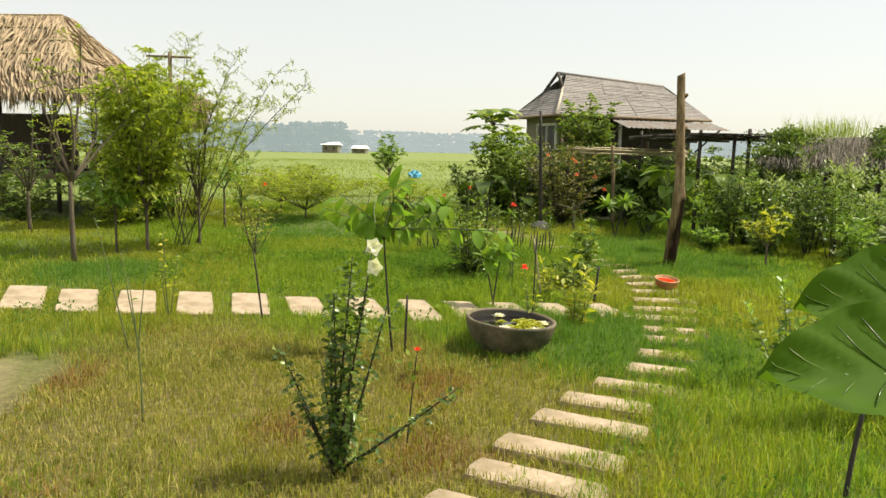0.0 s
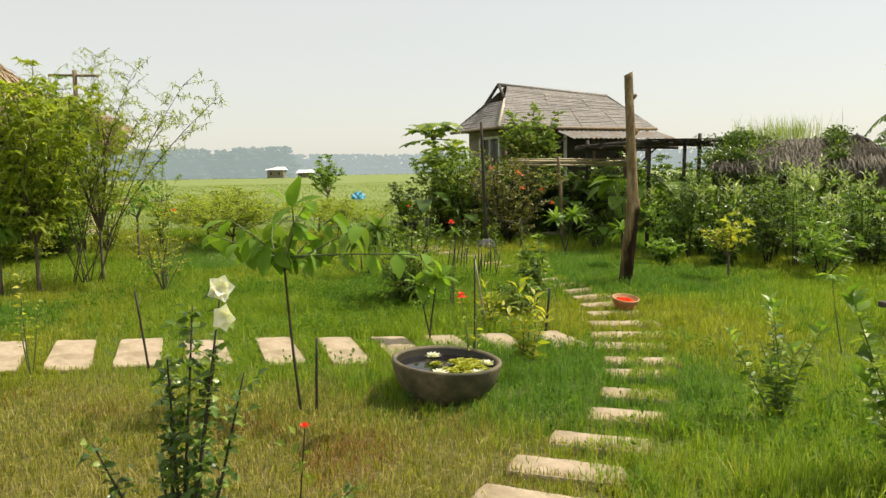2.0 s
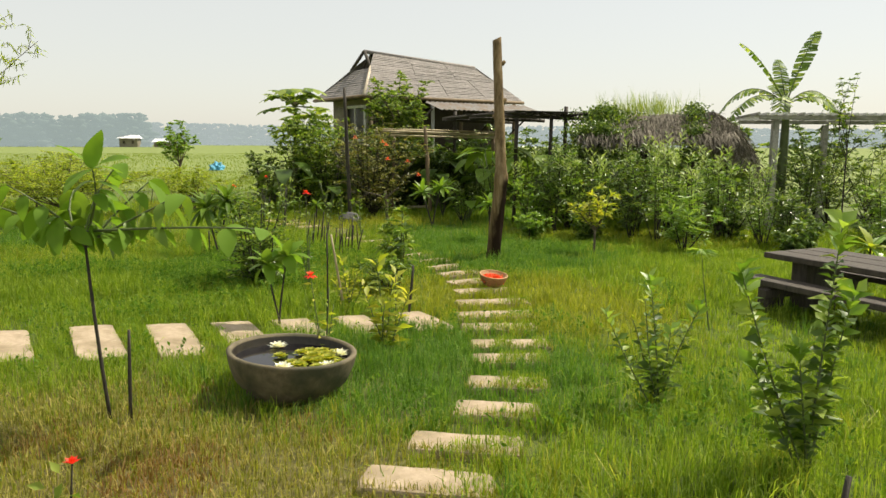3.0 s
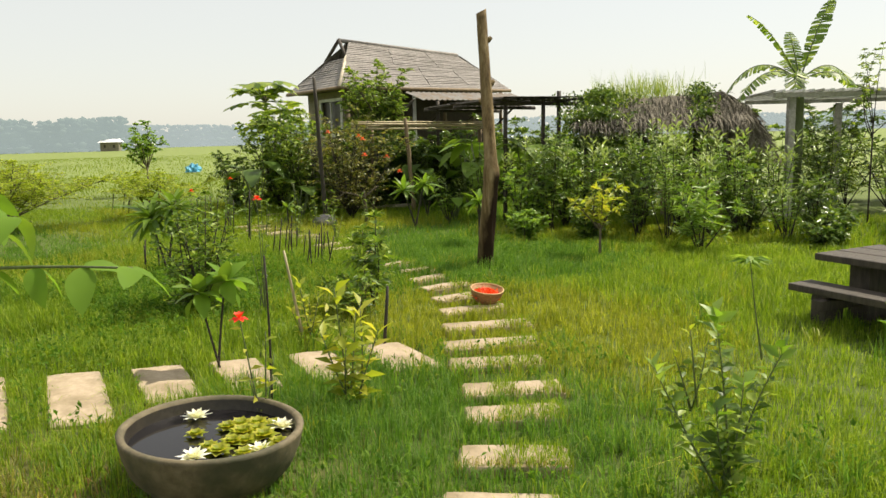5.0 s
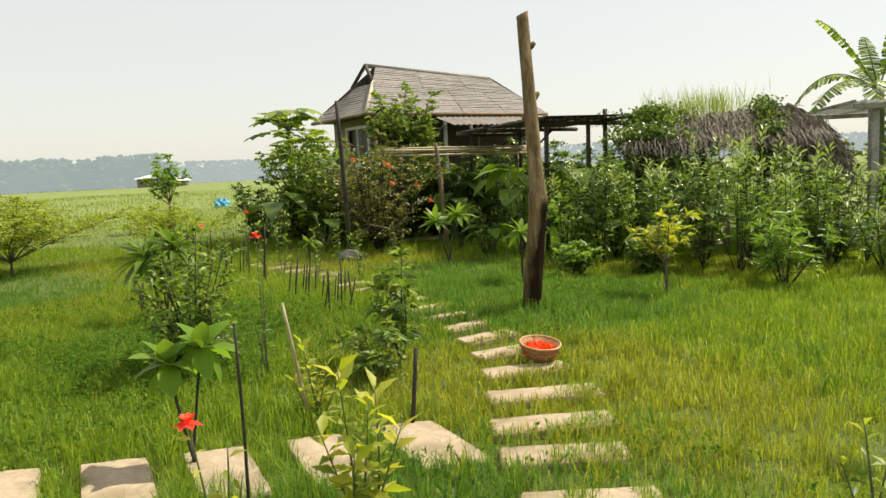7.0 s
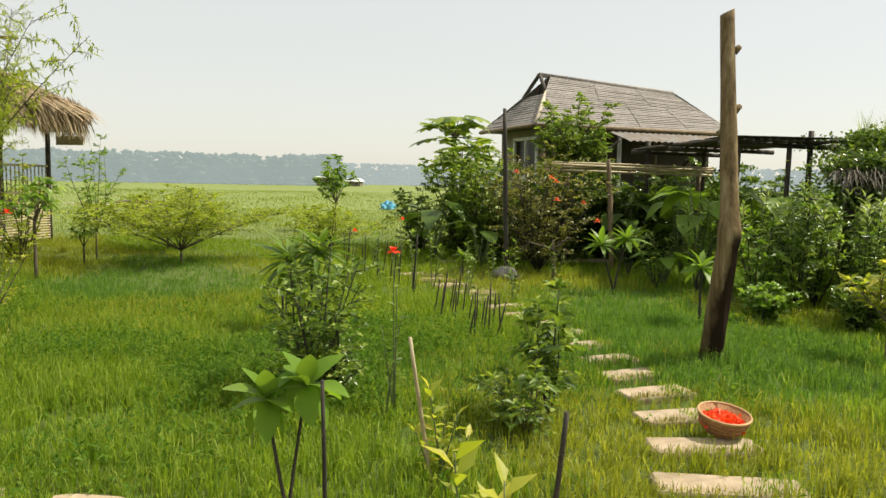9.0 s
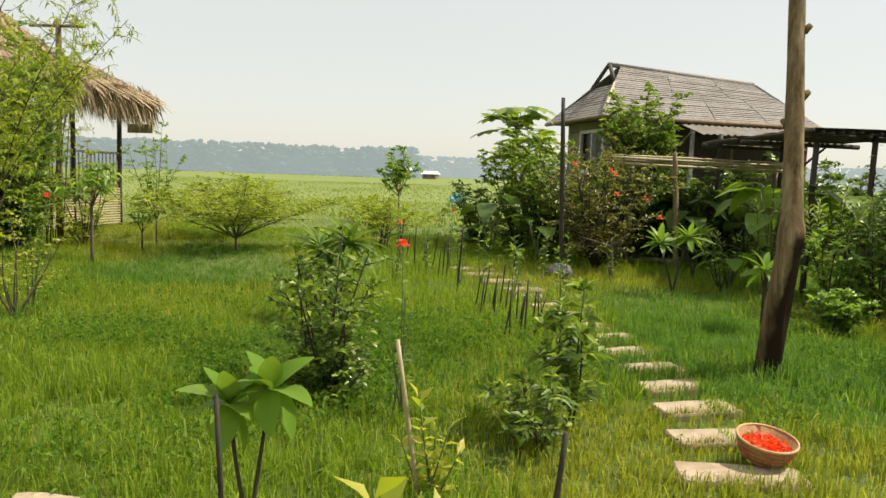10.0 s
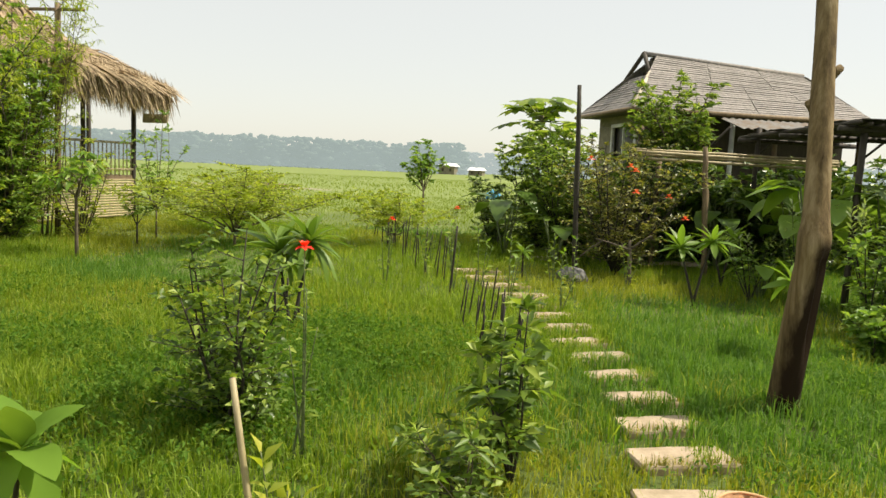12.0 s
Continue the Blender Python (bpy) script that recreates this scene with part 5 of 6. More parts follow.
# yellow-leaved seedlings by the slabs
spike("yellow_shrub", "young shrub with yellow-green lit leaves beside the slabs", 1.40, 7.72, [(-.07, 0, .76), (.05, .03, .6), (.18, -.02, .5), (-.16, .05, .48), (.08, .1, .64), (-.02, -.08, .42)], "leaf_yellow", .16, .055, step=.022, tipmat="leaf_yellow", start=.2, group="yellow shrubs")
spike("yellow_shrub", "thin yellow-green seedling in tall grass", 1.14, 9.3, [(-.05, -.02, .52), (.1, 0, .38), (.02, .05, .36), (-.12, -.05, .3), (.16, -.05, .28)], "leaf_yellow", .125, .046, step=.02, start=.1, tipmat="leaf_yellow", group="yellow shrubs")
spike("yellow_shrub", "small yellow-green seedling in front of the slabs", -2.93, 7.6, [(-.05, 0, .95), (.1, 0, .7), (-.12, .05, .6)], "leaf_yellow", .12, .045, step=.035, start=.35, group="yellow shrubs")


def flowering(x, y, h, label, mat, at, n=6, leafmat="leaf_yellow"):
    b = spike("flowering_shrub", label, x, y, [(at[0], 0, at[1]), (.06, .04, h * .7), (-.08, .02, h * .6), (.03, -.03, h * .9)], leafmat, .11, .035, step=.05, start=.3)
    petals("blossom", b, (at[0], 0, at[1]), n, .055, .04, mat, -.2, .8, 2)
    return b


fb = flowering(0.93, 7.28, .72, "thin shrub with one orange-red blossom", "flower_red", (-.1, .72))
petals("blossom", fb, (-.1, -.05, .14), 6, .05, .03, "flower_yellow", 0, .8, 2)
flowering(0.73, 10.35, 1.0, "tall thin hibiscus with one red bloom", "flower_red", (0.0, 1.1), leafmat="leaf_mid")
flowering(-0.3, 17.5, 1.0, "thin hibiscus with a red bloom near the stakes", "flower_red", (0.05, .95), leafmat="leaf_mid")
flowering(-0.75, 15.9, .9, "thin hibiscus with a small red bloom", "flower_red", (0.05, .85), leafmat="leaf_mid")
flowering(-3.75, 12.6, 1.2, "thin shrub with one red bloom at its top", "flower_red", (.2, 1.18), leafmat="leaf_mid")
for x, y, h in ((0.2, 15.6, .9), (0.95, 15.2, .8), (1.6, 16.2, .75), (0.4, 16.3, .8), (-.9, 18.6, .8), (-1.6, 19.6, .9), (-2.2, 20.6, .9), (1.25, 16.9, .7), (-2.8, 21.8, 1.0), (1.55, 15.1, .55), (-.5, 16.9, .7), (2.2, 17.3, .6)):
    spike("seedling", "slim leafy seedling in the grass", x, y, [(rng.normal(0, .05), 0, h), (rng.normal(0, .1), .05, h * .7), (rng.normal(0, .1), -.05, h * .8)], "leaf_mid", .13, .04, step=.035, start=.35, tipmat="leaf_bright", group="slim seedlings")

# shrubs in the lawn
shrub("twiggy_shrub", "twiggy dark shrub with small leaves in deep grass", "shrub", 0.15, 10.65, 1.15, .62, "leaf_mid", 11, 15, 12, .06, .036, "dark_twig", .013, .04, up=.6)
# Denser foot of the shrub; its dark leaves also stand for the shadow there.
shrub("low_shrub", "dense undergrowth at the twiggy shrub's foot, darkened for its shadow", "shrub", 0.2, 10.72, .42, .36, "leaf_dark", 9, 10, 10, .06, .036, "dark_twig", .008, .05)
shrub("dark_shrub", "upright glossy dark green shrub beside the path", "shrub", 1.76, 10.5, .9, .26, "leaf_mid", 6, 8, 8, .12, .045, "dark_twig", .01, .25, up=.8)
shrub("low_shrub", "low leafy shrub spreading beside the path", "shrub", 1.6, 10.15, .42, .38, "leaf_mid", 7, 7, 7, .085, .033, "twig", .007, .2)
shrub("twiggy_shrub", "sparse twiggy shrub on the lawn", "shrub", -3.6, 12.2, 1.15, .7, "leaf_yellow", 8, 6, 7, .06, .03, "twig", .011, .3, up=.8)
shrub("low_tree", "low spreading tree with feathery yellow-green foliage", "tree", -4.5, 18.6, 1.35, 2.1, "leaf_feather", 13, 22, 28, .085, .033, "twig", .03, .3, trunk=.25, up=.25, squash=.5)
shrub("low_tree", "low feathery yellow-green tree in the field", "tree", -5.9, 21.0, 1.25, 1.8, "leaf_feather", 11, 18, 28, .09, .034, "twig", .03, .3, trunk=.25, up=.25, squash=.5)
shrub("low_tree", "low feathery yellow-green tree behind the lawn", "tree", -2.2, 20.5, 1.05, 1.3, "leaf_feather", 10, 16, 26, .08, .032, "twig", .02, .3, trunk=.2, up=.25, squash=.5)
shrub("small_tree", "small round-leaved tree standing in the field", "tree", -3.9, 28.2, 2.3, .62, "leaf_bright", 8, 10, 10, .14, .09, "trunk", .035, .3, trunk=.9)
shrub("sapling", "small leafy sapling at the lawn's edge", "sapling", -5.93, 17.87, .95, .35, "leaf_mid", 5, 6, 7, .09, .04, "dark_twig", .02, .3, trunk=.35)
shrub("sapling", "small sapling with lit yellow leaves on the lawn", "sapling", 4.87, 12.42, 1.0, .36, "leaf_yellow", 6, 7, 6, .12, .045, "trunk", .022, .25, trunk=.4)
b = spike("umbrella_seedling", "lone thin seedling with a flat top of leaves", 4.31, 8.03, [(-.12, 0, .72)], "leaf_bright", .06, .02, step=.2, start=.8)
leaves("top_leaves", np.tile(np.array([[-.12, 0, .72]]), (34, 1)) + rng.normal(0, .012, (34, 3)), np.stack([np.cos(np.arange(34) * 2.4), np.sin(np.arange(34) * 2.4), rng.uniform(-.05, .1, 34)], 1), .15, .03, M["leaf_bright"], b)
spike("leafy_shrub", "upright citrus shrub with pale young tips", 3.0, 6.3, [(-.08, 0, .84), (-.36, 0, .62), (.3, .05, .64), (-.12, -.1, .45), (.1, .05, .5)], "leaf_mid", .125, .058, step=.013, tipmat="leaf_bright", start=.2, r0=.007)
spike("leafy_shrub", "tall citrus shrub with large dark leaves", 3.3, 5.25, [(.1, 0, 1.3), (-.42, 0, 1.08), (.24, .05, .95), (-.12, -.05, .7), (-.3, .05, .6)], "leaf_mid", .135, .078, step=.013, tipmat="leaf_bright", start=.22, r0=.008)
spike("leafy_shrub", "small citrus shrub in tall grass", 3.35, 7.3, [(.0, 0, .5), (.12, 0, .4), (-.1, 0, .35)], "leaf_mid", .1, .04, step=.03, tipmat="leaf_yellow", start=.3)
spike("feather_seedling", "thin leaning seedling with a feathery leaf", -2.71, 6.31, [(-.28, 0, 1.22)], "leaf_bright", .1, .04, step=.05, start=.8)
spike("feather_seedling", "thin bare seedling with a feathery top leaf", -1.74, 4.74, [(-.11, 0, .98)], "leaf_bright", .1, .03, step=.03, start=.86)
spike("feather_seedling", "thin bare seedling in dry grass", -2.62, 6.35, [(.08, 0, .8), (-.15, 0, .9)], "leaf_mid", .1, .04, step=.1, start=.8)

# ---- left group of trees ----
shrub("young_tree", "slender young tree with sparse feathery branches", "tree", -6.1, 11.0, 3.6, 1.1, "leaf_feather", 7, 6, 9, .09, .03, "trunk", .045, .35, trunk=1.35, up=.7, spread=1.0)
shrub("young_tree", "slender tree with bright yellow-green feathery crown", "tree", -5.55, 12.3, 3.4, 1.0, "leaf_feather", 15, 19, 16, .15, .058, "trunk", .035, .1, trunk=.75, up=.6, droop=.4, squash=.4)
shrub("young_tree", "low young tree with broad drooping leaves", "tree", -6.0, 12.1, 1.5, .55, "leaf_bright", 6, 6, 5, .24, .10, "trunk", .025, .3, trunk=.7, droop=.5)
shrub("young_tree", "young tree with bright drooping leaves beside the lawn", "tree", -5.7, 16.2, 1.5, .5, "leaf_bright", 5, 5, 5, .2, .08, "trunk", .03, .3, trunk=.9, droop=.5)
shrub("young_tree", "slim tree with feathery crown beside the hut", "tree", -9.19, 14.5, 2.5, .9, "leaf_mid", 7, 8, 9, .09, .04, "trunk", .045, .3, trunk=.9)
shrub("bushy_tree", "dense bright green bushy tree by the hut", "tree", -7.75, 17.0, 3.8, 1.05, "leaf_bright", 20, 26, 18, .11, .042, "twig", .022, .1, up=.5, squash=.6)
shrub("bushy_tree", "dense leafy bush by the hut's railing", "tree", -8.4, 17.6, 3.4, 1.2, "leaf_feather", 18, 22, 17, .11, .045, "twig", .022, .08, up=.5, squash=.6)
shrub("bushy_tree", "dense green bush at the hut's corner", "bush", -8.15, 17.3, 2.9, .8, "leaf_feather", 16, 18, 15, .10, .042, "twig", .018, .05, up=.5, squash=.6)
shrub("bushy_tree", "tall dense yellow-green bush before the hut", "tree", -8.0, 15.9, 3.3, 1.2, "leaf_feather", 18, 22, 17, .11, .042, "twig", .02, .06, up=.5, squash=.6)
shrub("bushy_tree", "dark shaded bush under the hut's eave", "bush", -8.6, 16.6, 1.7, 1.2, "leaf_mid", 14, 14, 13, .10, .045, "twig", .018, .05, up=.5)
shrub("bushy_tree", "dark bush in front of the hut", "bush", -10.8, 16.6, 1.6, 1.3, "leaf_dark", 14, 14, 13, .11, .05, "twig", .018, .05, up=.5)
shrub("bushy_tree", "dark bush in front of the hut platform", "bush", -13.0, 16.4, 1.7, 1.3, "leaf_dark", 14, 14, 13, .11, .05, "twig", .018, .05, up=.5)
shrub("bushy_tree", "shaded bush at the tree group's foot", "bush", -7.7, 17.0, 1.5, .7, "leaf_mid", 12, 12, 12, .09, .04, "twig", .015, .05, up=.5)

shrub("bushy_tree", "sparse feathery bush against the bamboo wall", "bush", -7.2, 18.0, 1.9, .7, "leaf_feather", 10, 10, 11, .10, .042, "twig", .016, .05, up=.5, squash=.6)
shrub("young_tree", "slender young tree with drooping yellow-green leaves", "tree", -5.0, 13.2, 3.0, .7, "leaf_feather", 9, 9, 10, .13, .05, "trunk", .03, .2, trunk=.9, up=.6, droop=.4, squash=.4)
shrub("young_tree", "thin leafy young tree beside the bamboo wall", "tree", -6.3, 18.9, 2.3, .6, "leaf_bright", 8, 8, 8, .1, .045, "twig", .02, .2, trunk=.5, up=.6, squash=.5)


def wispy(x, y, h, reach, n, label):
    """Bamboo-like canes that arch outward, with fine hanging leaflets on wiry twigs."""
    b = thing("wispy_bamboo", x, y, 0, label, "bamboo")
    items, P, D = [], [], []
    for k in range(n):
        a = rng.uniform(0, 6.28) if k % 3 else rng.uniform(-.5, .5)
        rr = reach * rng.uniform(.3, 1)
        hh = h * rng.uniform(.7, 1.05)
        pth = bent((rng.normal(0, .15), rng.normal(0, .15), -.05), (math.cos(a) * rr, math.sin(a) * rr * .6, hh), hh * .1, 9, (0, 0, 1))
        items.append((pth, [.013 - .0012 * i for i in range(9)]))
        for w in range(36):
            f = .35 + .65 * w / 36
            j = min(int(f * 8), 7)
            q = pth[j].lerp(pth[j + 1], f * 8 - j)
            aa = rng.uniform(0, 6.28)
            e = q + Vector((math.cos(aa) * .42, math.sin(aa) * .42, rng.uniform(-.1, .4))) * rng.uniform(.4, 1.1)
            tp = bent(q, e, .05, 4)
            items.append((tp, [.004, .0035, .003, .002]))
            for t in range(14):
                P.append(tp[1].lerp(tp[3], t / 13))
                D.append((rng.normal(0, .6), rng.normal(0, .6), rng.normal(-.1, .6)))
    m = len(P)
    tubes("branching_cane", items, M["twig"], b, sides=4)
    leaves("foliage", P, D, .1 * rng.uniform(.5, 1.2, m), .019, M["leaf_feather"], b)
    return b


wispy(-5.1, 13.1, 3.3, 2.5, 10, "wispy arching bamboo against the sky")
wispy(-7.7, 17.9, 4.5, 1.2, 7, "wispy arching bamboo beside the hut")
pol = thing("pole", -7.85, 18.2, 0, "bare pole with a short crossbar among the trees", "pole")
tubes("shaft", [([(0, 0, -.05), (.05, 0, 4.1)], .05)], M["timber"], pol)
tubes("crossbar", [([(-.55, 0, 4.0), (.6, 0, 3.97)], .03)], M["timber"], pol)

# ---- planting before the house ----
def papaya(x, y, h):
    b = thing("papaya_tree", x, y, 0, "papaya tree with lobed leaves before the house", "tree")
    tubes("trunk", [(bent((0, 0, -.05), (.05, 0, h), .05, 6), [.07, .065, .06, .055, .05, .045])], M["trunk"], b)
    lob = []
    V, F = [], []
    for k in range(7):
        a = radians(-105 + 35 * k)
        ln = .34 - .05 * abs(k - 3) / 3 * 2
        o = len(V)
        c, s = math.cos(a), math.sin(a)
        for u, w in ((0, .0), (.4, .055), (.7, .075), (1, 0)):
            for q in (-1, 1):
                V.append((c * u * ln - s * q * w, s * u * ln + c * q * w, -.22 * u * u * ln))
        for i in range(3):
            F.append((o + 2 * i, o + 2 * i + 1, o + 2 * i + 3, o + 2 * i + 2))
    me = bpy.data.meshes.new("leaf")
    me.from_pydata(V, [], F)
    me.materials.append(M["leaf_mid"])
    for k in range(22):
        a, e = k * 2.4, rng.uniform(-.25, 1.1)
        ln = rng.uniform(.4, .75)
        d = Vector((math.cos(a) * math.cos(e), math.sin(a) * math.cos(e), math.sin(e)))
        p = Vector((.05, 0, h - .1)) + d * ln
        tubes("petiole", [([(.05, 0, h - .12), p], [.012, .007])], M["green_stem"], b, sides=4)
        shared("leaf", me, b, aim(p, (d.x, d.y, rng.uniform(-.4, .3))) @ Matrix.Scale(rng.uniform(1.0, 1.45), 4))


papaya(0.1, 23.2, 2.75)
papaya(0.35, 22.3, 2.1)
H = dict(group="shrubs before the house")
shrub("flowering_bush", "dense flowering bush trained over the trellis", "bush", 2.0, 18.8, 2.2, 1.3, "leaf_olive", 18, 20, 12, .075, .042, "dark_twig", .018, .12, up=.5, squash=.5, **H)
shrub("dark_bush", "deep shaded bush against the house wall", "bush", 1.2, 20.3, 2.2, 1.1, "leaf_mid", 18, 18, 15, .11, .06, "dark_twig", .018, .05, squash=.5, **H)
shrub("dark_bush", "deep green bush at the house corner", "bush", 0.5, 21.3, 2.5, 1.0, "leaf_mid", 18, 17, 15, .11, .06, "dark_twig", .018, .05, squash=.5, **H)
shrub("dark_bush", "deep green low bush by the house corner", "bush", -0.55, 22.0, 1.5, .8, "leaf_dark", 12, 13, 12, .11, .05, "dark_twig", .016, .05, squash=.5, **H)
# Leaf colour of the next two carries the shade under trellis and verandah.
shrub("dark_bush", "bush under the trellis, deep shade put into its dark green", "bush", 2.6, 20.3, 2.0, 1.1, "shade_leaf", 18, 18, 15, .12, .06, "dark_twig", .018, .05, squash=.5, **H)
shrub("dark_bush", "bush under the verandah, deep shade put into its dark green", "bush", 4.3, 20.6, 1.5, 1.2, "shade_leaf", 16, 16, 13, .14, .08, "dark_twig", .018, .05, squash=.5, **H)
shrub("leafy_tree", "leafy tree rising in front of the eave", "tree", 2.78, 21.4, 3.4, 1.0, "leaf_mid", 18, 22, 16, .13, .055, "trunk", .05, .2, trunk=1.3, up=.5, squash=.5, **H)
# Dark leaves stand in for the deep shade below the eave.
for x, y, hh in ((4.0, 20.9, 1.9), (5.2, 21.3, 2.0), (6.3, 22.2, 2.0), (3.4, 21.2, 1.7)):
    shrub("dark_bush", "leafy bush under the verandah eave, shade put into its dark green", "bush", x, y, hh, 1.0, "leaf_dark", 15, 15, 13, .16, .08, "dark_twig", .018, .05, squash=.5, **H)
for x, y, hh, m in ((8.6, 19.5, 2.0, "leaf_dark"), (10.6, 19.0, 2.2, "leaf_mid"), (12.6, 18.2, 2.3, "leaf_dark"), (14.8, 17.0, 2.4, "leaf_mid"), (7.4, 21.5, 2.0, "leaf_dark"), (9.6, 22.5, 2.2, "leaf_mid"), (14.2, 14.0, 2.0, "leaf_dark")):
    shrub("hedge_shrub", "tall leafy hedge shrub behind the shelter", "shrub", x, y, hh, 1.2, m, 14, 13, 12, .16, .07, "dark_twig", .018, .05, group="hedge shrubs", squash=.5)
rbw = thing("red_blooms", 2.2, 18.6, 0, "scattered orange-red blooms on the trellis bush", "flowers", kind="stuff")
for x, y, z in ((-.62, -.5, 1.75), (-.05, -.75, 1.66), (.02, -.78, 1.6), (.05, -.8, 1.3), (.5, -.6, 1.25), (.75, -.5, .95)):
    petals("bloom", rbw, (x, y, z), 6, .075, .05, "flower_orange", -.2, .9, 2)
gnarl = thing("gnarled_shrub", 2.24, 17.8, 0, "bare gnarled grey shrub trunk before the house", "shrub")
tubes("branching_stem", [(bent((0, 0, -.03), (-.03, 0, .62), .04, 6), [.035, .033, .03, .028, .025, .02]), (bent((0, 0, .5), (.25, 0, .7), .03, 5), [.02, .018, .015, .012, .01]), (bent((0, 0, .48), (-.5, -.05, .62), .05, 6), [.02, .018, .016, .014, .012, .01]), (bent((-.4, -.05, .6), (-.75, 0, .3), .05, 5), [.014, .012, .01, .009, .008])], M["trunk"], gnarl, wob=.3)


def broad_taro(x, y, h, n, ln, w, mats, label):
    b = thing("taro_plant", x, y, 0, label, "plant", "broad-leaved taro")
    meshes = [blade_mesh("leaf", M[m], ln, w, 8, .55, .7, .05, .12) for m in mats]
    items = []
    for k in range(n):
        a = k * 2.4 + rng.normal(0, .2)
        hh = h * rng.uniform(.6, 1)
        p = Vector((math.cos(a) * ln * .45, math.sin(a) * ln * .45, hh))
        items.append((bent((0, 0, -.03), p, .05, 5), [.016, .015, .013, .011, .009]))
        shared("leaf", meshes[k % len(meshes)], b, aim(p, (math.cos(a), math.sin(a), rng.uniform(-.2, .5))))
    tubes("branching_stalk", items, M["green_stem"], b, sides=5)


# Bright taros are coloured as lit leaves, the darkest as leaves in shade.
broad_taro(4.5, 17.3, 1.55, 10, .6, .48, ["leaf_bright", "leaf_mid"], "taro with broad pale green leaves")
broad_taro(5.3, 16.9, 1.45, 10, .58, .44, ["leaf_bright", "leaf_mid"], "taro with broad bright leaves, sunlight put into their colour")
broad_taro(3.6, 19.9, 1.5, 10, .55, .4, ["leaf_dark", "shade_leaf"], "broad-leaved taro by the house, shade put into its dark leaves")
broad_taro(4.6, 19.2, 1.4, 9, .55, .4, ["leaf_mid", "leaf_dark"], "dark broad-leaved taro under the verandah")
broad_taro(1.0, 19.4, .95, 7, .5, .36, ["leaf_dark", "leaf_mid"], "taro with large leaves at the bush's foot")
broad_taro(0.0, 20.2, 1.3, 6, .6, .4, ["shade_leaf", "leaf_dark"], "tall dark taro by the house corner")
broad_taro(3.9, 17.3, .6, 6, .38, .25, ["leaf_bright", "leaf_mid"], "low curled taro by the trellis")

# ---- hedge along the right side ----
HEDGE = [(4.7, 15.3, 1.25, .55, "leaf_bright"), (5.15, 15.2, 1.6, .5, "leaf_mid"), (5.75, 14.7, 1.5, .5, "leaf_mid"),
         (5.5, 15.6, 1.5, .6, "leaf_bright"), (6.1, 13.95, 1.45, .55, "leaf_mid"), (6.5, 14.7, 1.6, .6, "leaf_dark"), (7.1, 13.9, 1.5, .6, "leaf_bright"),
         (6.3, 12.5, .85, .62, "leaf_bright"), (7.7, 13.6, 1.1, .6, "leaf_mid"), (8.0, 14.4, 1.4, .6, "leaf_bright"), (8.4, 13.0, .9, .55, "leaf_mid"),
         (8.3, 12.4, .5, .45, "leaf_mid"), (10.3, 13.2, 1.2, .65, "leaf_bright"), (10.9, 13.6, 1.4, .7, "leaf_mid"), (11.8, 14.2, 1.6, .8, "leaf_dark"),
         (8.0, 12.2, .55, .45, "leaf_mid"), (9.6, 12.3, .6, .5, "leaf_mid"), (5.3, 13.8, .7, .45, "leaf_mid"), (4.4, 14.2, .55, .4, "leaf_bright"),
         (10.3, 15.4, 1.7, .8, "leaf_mid"), (6.2, 16.3, 1.5, .6, "leaf_mid"),
         (9.9, 17.2, 1.9, .9, "leaf_dark"), (11.6, 16.4, 2.0, .9, "leaf_mid"), (12.9, 15.4, 1.9, .9, "leaf_dark"), (5.2, 16.5, 1.3, .6, "leaf_mid"), (12.2, 16.0, 1.9, 1.1, "leaf_mid"), (13.6, 17.5, 2.0, 1.2, "leaf_dark"), (11.4, 18.4, 2.0, 1.2, "leaf_mid"),
         (12.0, 13.2, 1.5, .9, "leaf_bright"), (13.4, 14.0, 1.7, 1.0, "leaf_mid"), (15.2, 15.4, 1.9, 1.2, "leaf_dark"), (9.0, 18.0, 1.8, 1.0, "leaf_dark"), (7.6, 18.2, 1.8, 1.0, "leaf_dark")]
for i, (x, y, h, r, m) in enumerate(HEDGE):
    # Leaf greens carry sun and shade; shrubs nearer the lawn get darker ones.
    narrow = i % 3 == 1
    shrub("hedge_shrub", {"leaf_mid": "leafy mid-green hedge shrub", "leaf_dark": "dark green leafy hedge shrub", "leaf_bright": "hedge shrub coloured bright green as if sunlit", "leaf_yellow": "hedge shrub coloured yellow-green as if sunlit", "shade_leaf": "hedge shrub coloured dark as if in deep shade"}[m] + " at the lawn's edge", "shrub",
          x, y, h * rng.uniform(.8, 1.05), r * .8, {"leaf_mid": "leaf_dark", "leaf_dark": "shade_leaf"}.get(m, m) if y < 15.5 else m, 7 if narrow else 9, 9, 10, .16 if narrow else .10, .03 if narrow else .048, "dark_twig", .014, .28 if narrow else .16, group="hedge shrubs", up=.8 if narrow else .5, squash=.7)
shrub("tall_shrub", "tall thin shrub in flat tiers against the sky", "tree", 10.1, 14.0, 2.9, .6, "leaf_mid", 6, 7, 10, .07, .04, "dark_twig", .016, .5, trunk=1.6, up=.02)

